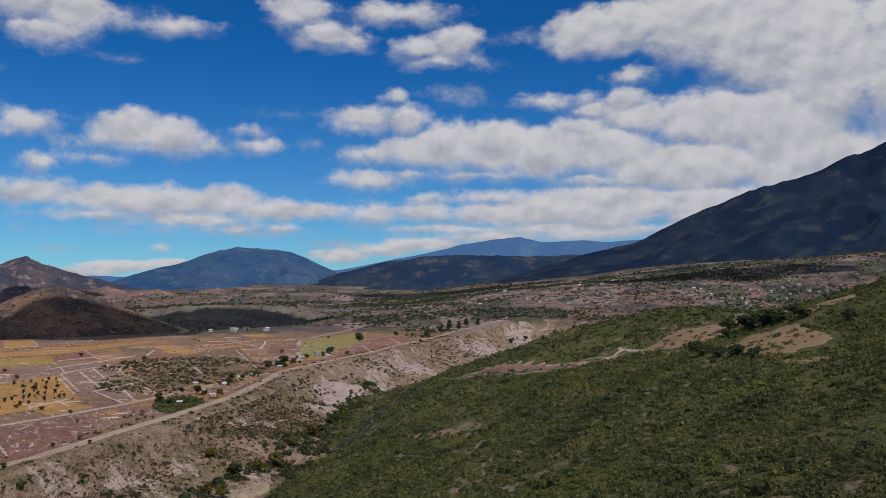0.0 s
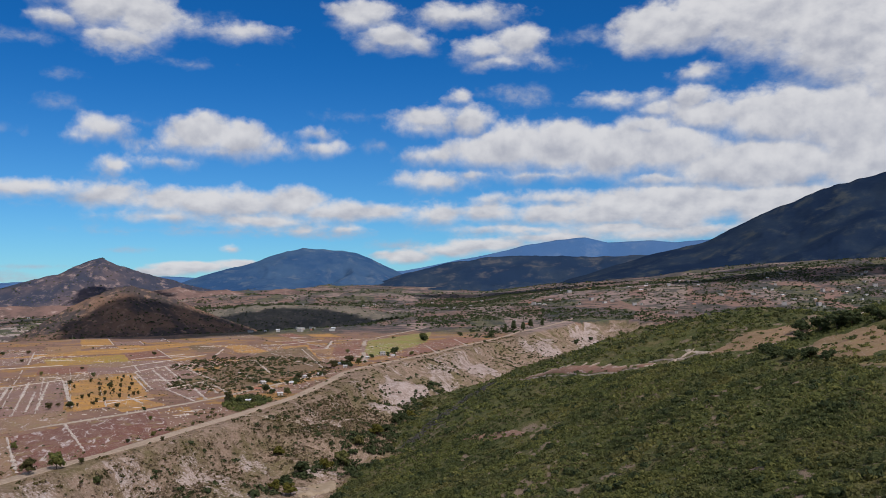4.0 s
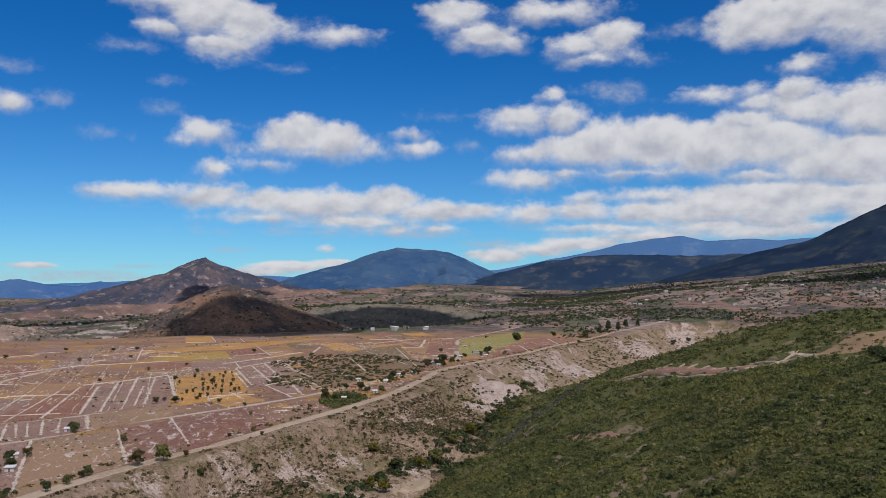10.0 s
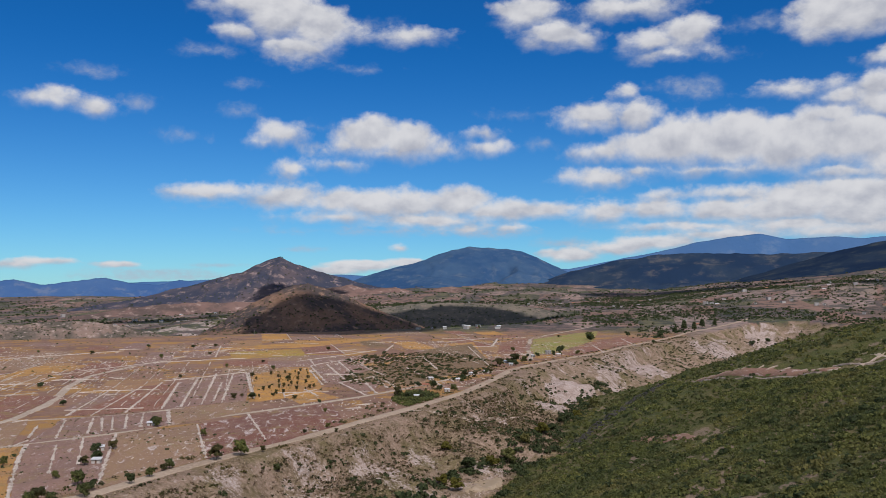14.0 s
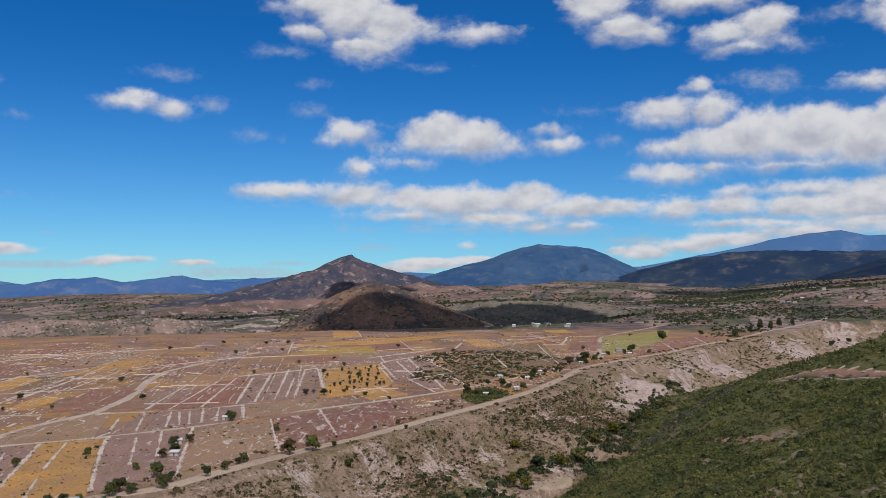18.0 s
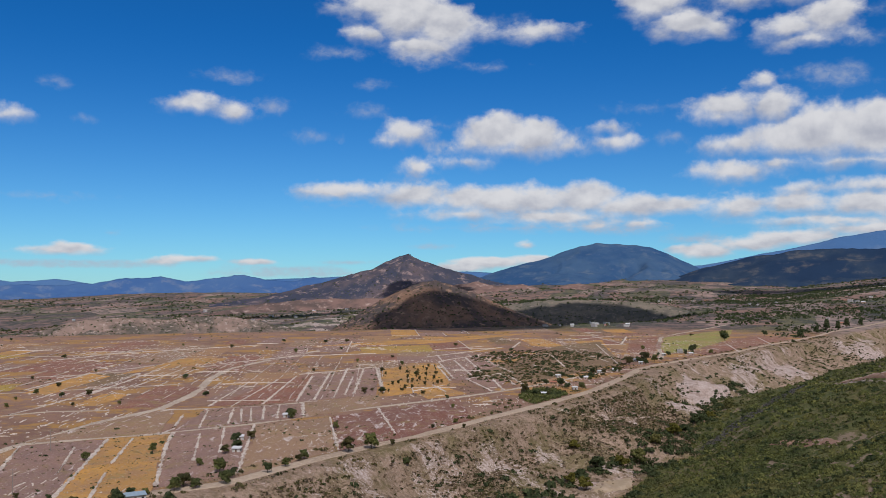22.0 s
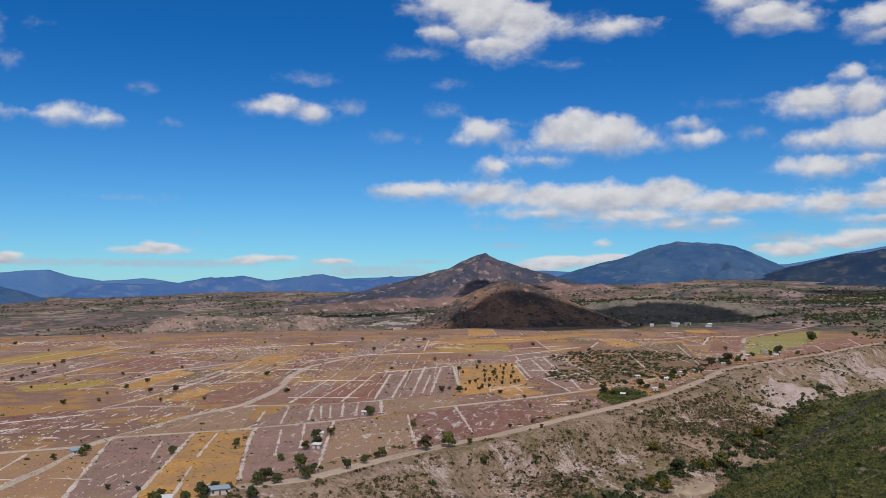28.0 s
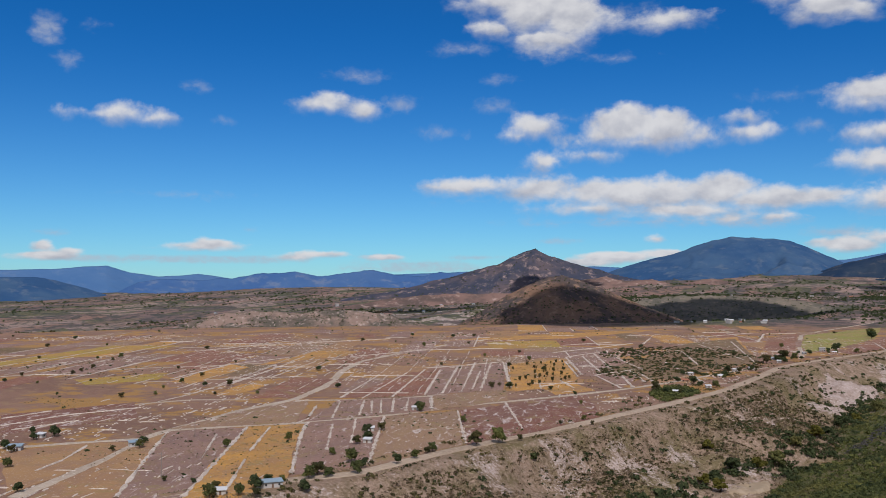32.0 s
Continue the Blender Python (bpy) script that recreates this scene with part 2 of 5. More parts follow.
def earth(name, a, b, c, grain=0.25, patch=0.02, rough=0.95, bump=0.3, size=0.3, stretch=(1, 1, 1), island=0.0):
    """Soil, rock or turf: colour a and b in patches, c in grains."""
    m, k, shader = material(name, rough)
    p = k.vec("MULTIPLY", place(k), stretch)
    big = k.noise(p, patch, 5.0, 0.6)
    small = k.noise(p, grain, 6.0, 0.65)
    col = k.mix(k.step(big, 0.38, 0.62), a, b)
    col = k.mix(k.step(small, 0.45, 0.68), col, c)
    if island:
        r = k.tree.nodes.new("ShaderNodeNewGeometry").outputs["Random Per Island"]
        col = k.mix(1.0, col, k.mix(r, (1 - island,) * 3, (1 + island,) * 3), "MULTIPLY")
    k.put(shader.inputs["Base Color"], col)
    relief(k, shader, small, bump, size)
    return m


def plain(name, colour, rough=0.8, vary=0.15, scale=1.0, metal=0.0):
    m, k, shader = material(name, rough)
    n = k.noise(place(k), scale, 5.0, 0.6)
    k.put(shader.inputs["Base Color"], k.mix(n, tuple(v * (1 - vary) for v in colour), tuple(v * (1 + vary) for v in colour)))
    shader.inputs["Metallic"].default_value = metal
    return m


def foliage(name, dark, light, dry=None):
    m, k, shader = material(name, 0.75)
    p = place(k)
    r = k.tree.nodes.new("ShaderNodeNewGeometry").outputs["Random Per Island"]
    col = k.mix(r, dark, light)
    thin = k.add("ShaderNodeBsdfTranslucent")
    if dry:
        col = k.mix(k.math("MULTIPLY", k.step(k.noise(p, 0.02, 4.0, 0.6), 0.48, 0.68), 0.42), col, dry)
        col = k.mix(1.0, col, k.mix(k.step(k.noise(p, 0.045, 4.0), 0.35, 0.65), (0.70, 0.76, 0.80), (1.25, 1.2, 1.05)), "MULTIPLY")
    k.put(shader.inputs["Base Color"], col)
    k.put(thin.inputs["Color"], col)
    both = k.add("ShaderNodeMixShader", Fac=0.46)
    k.put(both.inputs[1], shader.outputs[0])
    k.put(both.inputs[2], thin.outputs[0])
    k.put(m.node_tree.nodes["Material Output"].inputs["Surface"], both.outputs[0])
    return m


# ---- shape of the land ----
def hashed(ix, iy, seed):
    n = np.sin(ix * 127.1 + iy * 311.7 + seed * 74.7) * 43758.5453
    return n - np.floor(n)


def value_noise(x, y, seed=0):
    ix, iy = np.floor(x), np.floor(y)
    fx, fy = x - ix, y - iy
    fx, fy = fx * fx * (3 - 2 * fx), fy * fy * (3 - 2 * fy)
    a, b = hashed(ix, iy, seed), hashed(ix + 1, iy, seed)
    c, d = hashed(ix, iy + 1, seed), hashed(ix + 1, iy + 1, seed)
    return (a * (1 - fx) + b * fx) * (1 - fy) + (c * (1 - fx) + d * fx) * fy


def fbm(x, y, octaves=5, seed=0, gain=0.5):
    """Rough ground, about -1 to 1."""
    total, size = 0.0, 1.0
    for i in range(octaves):
        total = total + size * (2 * value_noise(x * 2 ** i + 13.7 * i, y * 2 ** i - 7.1 * i, seed + i) - 1)
        size *= gain
    return total


def ridged(x, y, octaves=5, seed=0):
    """Gullies with sharp ribs between them, 0 to about 1."""
    total, size, norm = 0.0, 1.0, 0.0
    for i in range(octaves):
        total = total + size * (1 - np.abs(2 * value_noise(x * 2 ** i + 3.1 * i, y * 2 ** i + 9.7 * i, seed + i) - 1))
        norm += size
        size *= 0.5
    return total / norm


def smooth_max(a, b, k):
    h = np.clip(0.5 + 0.5 * (a - b) / k, 0, 1)
    return b + (a - b) * h + k * h * (1 - h)


def smoothstep(v, lo, hi):
    t = np.clip((v - lo) / (hi - lo), 0, 1)
    return t * t * (3 - 2 * t)


def side_of(x, y, line):
    """Distance from a line of points, positive on its left."""
    best = np.full(np.shape(x), 1e9)
    sign = np.ones(np.shape(x))
    for (ax, ay), (bx, by) in zip(line, line[1:]):
        dx, dy = bx - ax, by - ay
        t = np.clip(((x - ax) * dx + (y - ay) * dy) / (dx * dx + dy * dy), 0, 1)
        gx, gy = x - ax - t * dx, y - ay - t * dy
        d = np.hypot(gx, gy)
        near = d < best
        best = np.where(near, d, best)
        sign = np.where(near, np.sign(dx * gy - dy * gx), sign)
    return best * sign


ROAD = [(-236, 120), (-221, 196), (-205, 237), (-192, 256), (-189, 285), (-184, 315), (-177, 350), (-168, 386), (-160, 435), (-149, 495), (-138, 570),
        (-136, 655), (-137, 735), (-131, 780), (-118, 825), (-104, 880), (-80, 962), (-57, 1080), (-33, 1171), (14, 1373), (119, 1608)]
RIM = [(-250, -400), (-232, 60), (-216, 150), (-200, 210), (-182, 262), (-172, 330), (-156, 400), (-142, 470), (-126, 560), (-119, 650), (-122, 730),
       (-112, 795), (-92, 865), (-68, 960), (-40, 1080), (-8, 1190), (40, 1370), (120, 1540), (200, 1560), (300, 1450), (430, 1150), (560, 850), (900, 500), (2500, 200)]
FAR_EDGE = [(-1500, -300), (-1180, 400), (-1050, 650), (-990, 800), (-850, 1000), (-690, 1130), (-560, 1275), (-400, 1380), (-250, 1500), (-80, 1600)]
CREST = [(-160, 760), (-40, 715), (17, 670), (89, 636), (130, 569), (160, 450), (214, 424), (360, 380), (700, 300)]


def plateau_height(x, y):
    """The plateau, and the wide valley behind it, whose climb to the mountains is shaped to fit the camera's view."""
    z = 0.03 * np.clip(y - 1300, 0, None) + 0.10 * np.clip(x + 100, 0, None) * smoothstep(y, 1300, 2300)
    z = z - np.clip(0.05 * np.clip(-x - 600, 0, None) * smoothstep(np.hypot(x, y), 1250, 1700), 0, 70)
    past = side_of(x, y, FAR_EDGE)
    gorge = smoothstep(past, 5, 130) * (1 - smoothstep(past, 250, 700)) * smoothstep(-x, 200, 420)
    rough = fbm(x / 420, y / 420, 5, 3) * 9 * smoothstep(np.hypot(x, y), 1350, 2100)
    cut = ridged(x / 300, y / 300, 4, 8) * 22 * gorge
    plain_rise = 28 * smoothstep(np.hypot(x, y), 1900, 4500) * smoothstep(-x, 300, 1100)
    return z - 14 * gorge - cut + rough + plain_rise


def land(x, y):
    """Height of the ground, and how far it is flank, spur and bare scree (0 to 1)."""
    x, y = np.asarray(x, float), np.asarray(y, float)
    s = side_of(x, y, RIM)
    below = np.clip(-s, 0, None)
    gully = ridged(x / 46 + fbm(x / 90, y / 90, 2, 5) * 0.4, y / 30, 4, 21)
    flank = plateau_height(x, y) - 0.30 * below - 5.0 * smoothstep(below, 1, 18) + (gully - 0.5) * 13 * smoothstep(below, 4, 40) + fbm(x / 11, y / 11, 4, 47) * 1.3 * smoothstep(below, 2, 12)
    flank = flank - 7 * smoothstep(fbm(x / 130, y / 130, 3, 40), -0.1, 0.3) * smoothstep(below, 3, 14)
    spur = 4 + fbm(x / 13, y / 13, 3, 19) * 0.5 + 0.35 * x + 0.012 * (y - 300) * smoothstep(y, 200, 700) + fbm(x / 75, y / 75, 5, 11) * 3.2 + fbm(x / 260, y / 260, 2, 17) * 4
    spur = spur - 14 * smoothstep(-x, -20, 60) * smoothstep(y, 250, 420) * 0.4
    over = side_of(x, y, CREST)
    spur = spur - 0.42 * np.clip(over, 0, None) + np.clip(-over - 250, 0, None) * 0.0
    spur = np.minimum(spur, 95 + 0.05 * x)
    z = np.where(s > 0, plateau_height(x, y), smooth_max(flank, spur, 5.0))
    is_spur = smoothstep(spur - flank, -2.5, 2.5) * (s < 0)
    is_flank = (s < 0) * (1 - is_spur)
    return z, is_flank, is_spur, s


# where the flank has slid away to white earth: x, y, half length along the slope's foot, half width, how bare
SLIDES = [(-84, 735, 24, 40, 1.0), (-90, 650, 14, 22, .6), (-30, 985, 24, 60, .8), (60, 1265, 26, 90, .7), (28, 1236, 14, 60, .55), (-102, 548, 9, 26, .6),
          (-134, 398, 13, 24, .42), (-127, 438, 9, 16, .4), (-150, 345, 9, 22, .36), (-125, 380, 9, 14, .4), (-116, 512, 7, 20, .5), (130, 1480, 30, 110, .6), (-62, 870, 14, 60, .5)]


def bare_ground(x, y):
    total = smoothstep(fbm(x / 19, y / 19, 5, 31), 0.1, 0.7) * 0.42
    for cx, cy, rx, ry, much in SLIDES:
        gap = np.hypot((x - cx) / rx, (y - cy) / ry) + fbm(x / 16 + cx, y / 22, 4, 37) * 0.45
        total = np.maximum(total, much * (1 - smoothstep(gap, 0.55, 1.15)))
    return total


def spur_bare(x, y):
    return smoothstep(fbm(x / 5, y / 7, 5, 35, 0.65), 0.35, 0.9) * smoothstep(fbm(x / 55, y / 75, 3, 36), 0.0, 0.4)


def mesh_from(name, verts, faces, mat, smooth=False):
    me = bpy.data.meshes.new(name)
    me.from_pydata(verts, [], faces)
    me.materials.append(mat)
    if smooth:
        me.polygons.foreach_set("use_smooth", np.ones(len(me.polygons), bool))
    me.update()
    return me


def sheet(name, x, y, z, mat, smooth=True):
    """A grid of points as one mesh."""
    rows, cols = x.shape
    verts = np.stack([x, y, z], -1).reshape(-1, 3)
    i = np.arange(rows * cols).reshape(rows, cols)
    quads = np.stack([i[:-1, :-1], i[:-1, 1:], i[1:, 1:], i[1:, :-1]], -1).reshape(-1, 4)
    me = bpy.data.meshes.new(name)
    me.vertices.add(len(verts))
    me.vertices.foreach_set("co", verts.ravel())
    me.loops.add(quads.size)
    me.loops.foreach_set("vertex_index", quads.ravel())
    me.polygons.add(len(quads))
    me.polygons.foreach_set("loop_start", np.arange(0, quads.size, 4))
    me.polygons.foreach_set("use_smooth", np.full(len(quads), smooth))
    me.materials.append(mat)
    me.update(calc_edges=True)
    me.validate()
    return me


def ground_material():
    m, k, shader = material("ground_cover", 0.95)
    p = place(k)
    cover = k.tree.nodes.new("ShaderNodeAttribute")
    cover.attribute_name = "cover"
    part_of = k.add("ShaderNodeSeparateColor", Color=cover.outputs["Color"]).outputs
    fine = k.noise(p, 0.9, 7.0, 0.68)
    mid = k.noise(p, 0.11, 6.0, 0.62)
    big = k.noise(p, 0.012, 5.0, 0.6)
    soil = k.mix(k.step(big, 0.4, 0.6), (0.255, 0.150, 0.105), (0.195, 0.113, 0.080))
    soil = k.mix(k.step(mid, 0.5, 0.66), soil, (0.27, 0.175, 0.105))
    soil = k.mix(k.math("MULTIPLY", k.step(k.noise(p, 0.02, 5.0, 0.7), 0.505, 0.57), 0.8), soil, (0.36, 0.20, 0.058))
    soil = k.mix(k.math("MULTIPLY", k.step(fine, 0.52, 0.7), 0.5), soil, (0.33, 0.25, 0.19))
    grass = k.mix(k.step(mid, 0.38, 0.6), (0.175, 0.125, 0.078), (0.285, 0.200, 0.145))
    grass = k.mix(k.math("MULTIPLY", k.step(fine, 0.48, 0.66), 0.8), grass, (0.34, 0.26, 0.195))
    scree = k.mix(k.step(mid, 0.35, 0.6), (0.27, 0.195, 0.155), (0.40, 0.32, 0.275))
    scree = k.mix(k.step(fine, 0.5, 0.7), scree, (0.54, 0.475, 0.43))
    scree = k.mix(k.math("MULTIPLY", k.step(k.noise(p, 0.3, 7.0, 0.75), 0.50, 0.60), 0.7), scree, (0.25, 0.185, 0.145))
    herb = k.mix(k.step(mid, 0.4, 0.6), (0.066, 0.076, 0.022), (0.11, 0.105, 0.036))
    herb = k.mix(k.math("MULTIPLY", k.step(k.noise(p, 0.45, 6.0, 0.7), 0.42, 0.62), 0.7), herb, (0.05, 0.062, 0.016))
    herb = k.mix(k.math("MULTIPLY", k.step(k.noise(p, 0.028, 6.0, 0.7), 0.5, 0.62), 0.7), herb, (0.15, 0.115, 0.055))
    herb = k.mix(k.step(fine, 0.55, 0.70), herb, (0.24, 0.19, 0.13))
    # far valley: a mauve cast in these colours stands for haze
    wild = k.mix(k.step(big, 0.42, 0.58), (0.075, 0.070, 0.060), (0.165, 0.112, 0.100))
    plots = k.add("ShaderNodeTexVoronoi", Vector=k.vec("MULTIPLY", p, (1.0, 0.45, 0.0)), Scale=0.014)
    tone = k.add("ShaderNodeSeparateColor", Color=plots.outputs["Color"]).outputs
    wild = k.mix(k.math("MULTIPLY", k.step(tone[0], 0.45, 0.6), 0.8), wild, (0.26, 0.155, 0.115))
    wild = k.mix(k.math("MULTIPLY", k.step(tone[1], 0.62, 0.7), 0.8), wild, (0.09, 0.10, 0.045))
    wild = k.mix(k.math("MULTIPLY", k.step(tone[2], 0.78, 0.84), 0.7), wild, (0.33, 0.24, 0.195))
    wild = k.mix(k.step(mid, 0.52, 0.66), wild, (0.185, 0.135, 0.105))
    wild = k.mix(k.math("MULTIPLY", k.step(k.noise(p, 0.035, 6.0, 0.7), 0.47, 0.57), 0.8), wild, (0.048, 0.054, 0.046))
    wild = k.mix(k.math("MULTIPLY", k.step(k.noise(p, 0.016, 7.0, 0.75), 0.60, 0.67), 0.55), wild, (0.36, 0.275, 0.235))
    grass = k.mix(k.math("MULTIPLY", k.step(k.noise(p, 0.03, 5.0, 0.65), 0.48, 0.6), 0.7), grass, (0.125, 0.105, 0.04))
    rough_turf = k.noise(p, 0.42, 7.0, 0.75)
    grass = k.mix(k.math("MULTIPLY", k.step(rough_turf, 0.51, 0.61), 0.6), grass, (0.105, 0.08, 0.042))
    grass = k.mix(k.math("MULTIPLY", k.step(rough_turf, 0.46, 0.38), 0.6), grass, (0.37, 0.275, 0.20))
    scree = k.mix(part_of[1], scree, (0.21, 0.155, 0.105))
    col = k.mix(part_of[0], soil, grass)
    col = k.mix(part_of[1], col, herb)
    col = k.mix(cover.outputs["Alpha"], col, wild)
    worn = k.math("ADD", part_of[2], k.math("ADD", k.math("MULTIPLY_ADD", mid, 1.5, -0.75), k.math("MULTIPLY_ADD", fine, 1.6, -0.8)))
    worn = k.math("MULTIPLY", k.step(worn, 0.38, 0.72), k.step(part_of[2], 0.02, 0.2))
    col = k.mix(worn, col, scree)
    k.put(shader.inputs["Base Color"], col)
    relief(k, shader, k.math("ADD", fine, mid), 0.8, 0.9)
    return m


def make_ground():
    turn = np.radians(np.concatenate([np.arange(-180, -36, 3.0), np.arange(-36, 66, 0.15), np.arange(66, 181, 3.0)]))
    reach = np.concatenate([[0.0, 20, 45, 70], np.geomspace(85, 1500, 400), np.geomspace(1515, 4950, 110)])
    a, d = np.meshgrid(turn, reach)
    x, y = -np.sin(a) * d, np.cos(a) * d
    z, flank, spur, s = land(x, y)
    me = sheet("ground", x, y, z, ground_material())
    bare = np.clip(bare_ground(x, y) + 0.03 * smoothstep(y, 560, 900) + 0.10, 0, 1) * flank
    bare = np.maximum(bare, spur_bare(x, y) * spur * 0.85)
    far = np.maximum(smoothstep(np.hypot(x, y), 1250, 1450), smoothstep(x, 60, 200)) * (s > 0)
    past = side_of(x, y, FAR_EDGE)
    bare = np.maximum(bare, smoothstep(fbm(x / 45, y / 30, 5, 43), 0.1, 0.7) * smoothstep(past, 60, 220) * (1 - smoothstep(past, 700, 1100)) * (x < -520) * 0.75)
    layer = me.color_attributes.new("cover", "FLOAT_COLOR", "POINT")
    layer.data.foreach_set("color", np.stack([np.maximum(flank, (1 - smoothstep(s, 9, 22)) * (s > 0) * (x < 60) * 0.85), spur, bare, far], -1).ravel().astype(np.float32))
    return tagged(new("ground", me), "dry plateau, eroded ravine flank and green scrub spur", "ground", kind="structure")


make_ground()


# ---- hills and mountains ----
def range_material(name, wood, scrub, rock, patch, size):
    m, k, shader = material(name, 1.0)
    shader.inputs["Specular IOR Level"].default_value = 0.0
    p = place(k)
    big, small = k.noise(p, patch, 5.0, 0.6), k.noise(p, size, 6.0, 0.65)
    col = k.mix(k.step(big, 0.4, 0.62), wood, scrub)
    col = k.mix(k.step(small, 0.52, 0.7), col, rock)
    k.put(shader.inputs["Base Color"], col)
    relief(k, shader, small, 0.6, 1.0 / size * 0.15)
    return m


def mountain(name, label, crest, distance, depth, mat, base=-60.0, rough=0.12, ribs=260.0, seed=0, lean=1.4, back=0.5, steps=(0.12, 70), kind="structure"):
    """A ridge whose crest (turn to the left, height angle) is fitted to the camera's view and put at that distance; its
    front falls over depth metres.
    """
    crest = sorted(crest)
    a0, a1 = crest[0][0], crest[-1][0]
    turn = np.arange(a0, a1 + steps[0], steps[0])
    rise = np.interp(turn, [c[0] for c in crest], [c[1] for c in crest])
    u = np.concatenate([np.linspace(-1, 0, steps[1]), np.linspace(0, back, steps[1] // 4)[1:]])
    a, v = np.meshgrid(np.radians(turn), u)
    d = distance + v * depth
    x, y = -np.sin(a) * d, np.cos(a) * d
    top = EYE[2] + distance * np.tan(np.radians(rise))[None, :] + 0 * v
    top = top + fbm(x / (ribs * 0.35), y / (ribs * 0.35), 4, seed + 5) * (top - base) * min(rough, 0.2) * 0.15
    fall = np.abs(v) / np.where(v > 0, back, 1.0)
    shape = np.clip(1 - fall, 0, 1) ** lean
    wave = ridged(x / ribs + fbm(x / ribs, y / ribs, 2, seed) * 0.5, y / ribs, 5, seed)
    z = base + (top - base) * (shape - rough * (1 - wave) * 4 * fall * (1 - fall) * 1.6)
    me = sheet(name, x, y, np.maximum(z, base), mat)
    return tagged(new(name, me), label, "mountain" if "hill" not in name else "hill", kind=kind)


hill_mat = range_material("hill_scrub", (0.078, 0.064, 0.060), (0.20, 0.122, 0.082), (0.29, 0.185, 0.125), 0.014, 0.10)
peak_mat = range_material("peak_scrub", (0.050, 0.056, 0.078), (0.115, 0.092, 0.096), (0.27, 0.20, 0.18), 0.006, 0.03)
# distant wood: haze is put into the base colours as blue
hazed_wood_mat = range_material("hazed_distant_wood", (0.030, 0.074, 0.155), (0.05, 0.098, 0.17), (0.085, 0.125, 0.18), 0.005, 0.014)
ridge_scrub = range_material("ridge_scrub", (0.105, 0.10, 0.08), (0.17, 0.145, 0.11), (0.25, 0.195, 0.155), 0.012, 0.10)
bluff_mat = range_material("bluff_earth", (0.10, 0.088, 0.07), (0.24, 0.17, 0.135), (0.38, 0.30, 0.25), 0.016, 0.10)
# horizon ranges: the blue of their base colours is painted haze
near_haze_mat = range_material("near_hazed_wood", (0.048, 0.108, 0.24), (0.062, 0.125, 0.25), (0.115, 0.16, 0.25), 0.003, 0.012)
far_haze_mat = range_material("far_hazed_wood", (0.06, 0.135, 0.27), (0.075, 0.15, 0.28), (0.095, 0.165, 0.28), 0.002, 0.01)
# dark blue base colours carry the ridge's haze and cloud shade
hazy_ridge_mat = range_material("hazy_ridge_wood", (0.018, 0.036, 0.070), (0.032, 0.050, 0.076), (0.085, 0.085, 0.092), 0.006, 0.012)
# great mountain: cloud shade and haze painted in as near-black blue
shaded_slope_mat = range_material("shaded_mountain_wood", (0.013, 0.025, 0.050), (0.022, 0.036, 0.058), (0.045, 0.055, 0.062), 0.006, 0.012)

foot_mat = range_material("foothill_earth", (0.105, 0.078, 0.068), (0.20, 0.128, 0.105), (0.36, 0.265, 0.22), 0.010, 0.035)
green_foot = range_material("foothill_scrub", (0.035, 0.046, 0.034), (0.075, 0.078, 0.046), (0.16, 0.125, 0.085), 0.008, 0.03)

# skylines as turn and height angle from the camera, shaped to fit its view
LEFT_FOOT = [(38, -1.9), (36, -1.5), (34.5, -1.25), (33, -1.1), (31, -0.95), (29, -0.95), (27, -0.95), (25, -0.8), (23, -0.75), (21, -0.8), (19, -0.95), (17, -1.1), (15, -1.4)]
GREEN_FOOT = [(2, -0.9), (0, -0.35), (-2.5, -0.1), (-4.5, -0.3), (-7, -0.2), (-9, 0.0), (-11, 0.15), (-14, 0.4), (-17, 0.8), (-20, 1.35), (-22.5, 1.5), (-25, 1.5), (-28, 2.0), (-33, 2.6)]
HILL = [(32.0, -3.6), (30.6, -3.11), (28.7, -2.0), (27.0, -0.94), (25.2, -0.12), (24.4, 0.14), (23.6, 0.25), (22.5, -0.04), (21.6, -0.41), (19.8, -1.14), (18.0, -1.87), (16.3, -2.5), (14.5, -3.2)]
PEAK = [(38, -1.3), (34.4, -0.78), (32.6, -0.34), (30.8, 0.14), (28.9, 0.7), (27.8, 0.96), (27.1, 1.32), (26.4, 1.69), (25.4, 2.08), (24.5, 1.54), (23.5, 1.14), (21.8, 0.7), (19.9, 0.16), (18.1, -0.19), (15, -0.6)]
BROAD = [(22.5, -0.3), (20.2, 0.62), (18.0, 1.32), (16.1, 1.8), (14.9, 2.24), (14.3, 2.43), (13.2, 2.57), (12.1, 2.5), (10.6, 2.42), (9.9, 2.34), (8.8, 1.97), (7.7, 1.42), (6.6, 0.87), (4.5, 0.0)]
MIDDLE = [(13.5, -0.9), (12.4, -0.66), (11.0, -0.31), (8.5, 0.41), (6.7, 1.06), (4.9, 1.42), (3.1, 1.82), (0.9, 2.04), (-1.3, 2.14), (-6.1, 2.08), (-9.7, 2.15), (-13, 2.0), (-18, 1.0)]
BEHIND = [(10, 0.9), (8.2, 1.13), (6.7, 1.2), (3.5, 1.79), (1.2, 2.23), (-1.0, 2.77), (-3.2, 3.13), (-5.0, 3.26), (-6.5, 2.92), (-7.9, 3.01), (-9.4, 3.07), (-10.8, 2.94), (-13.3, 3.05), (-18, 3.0)]
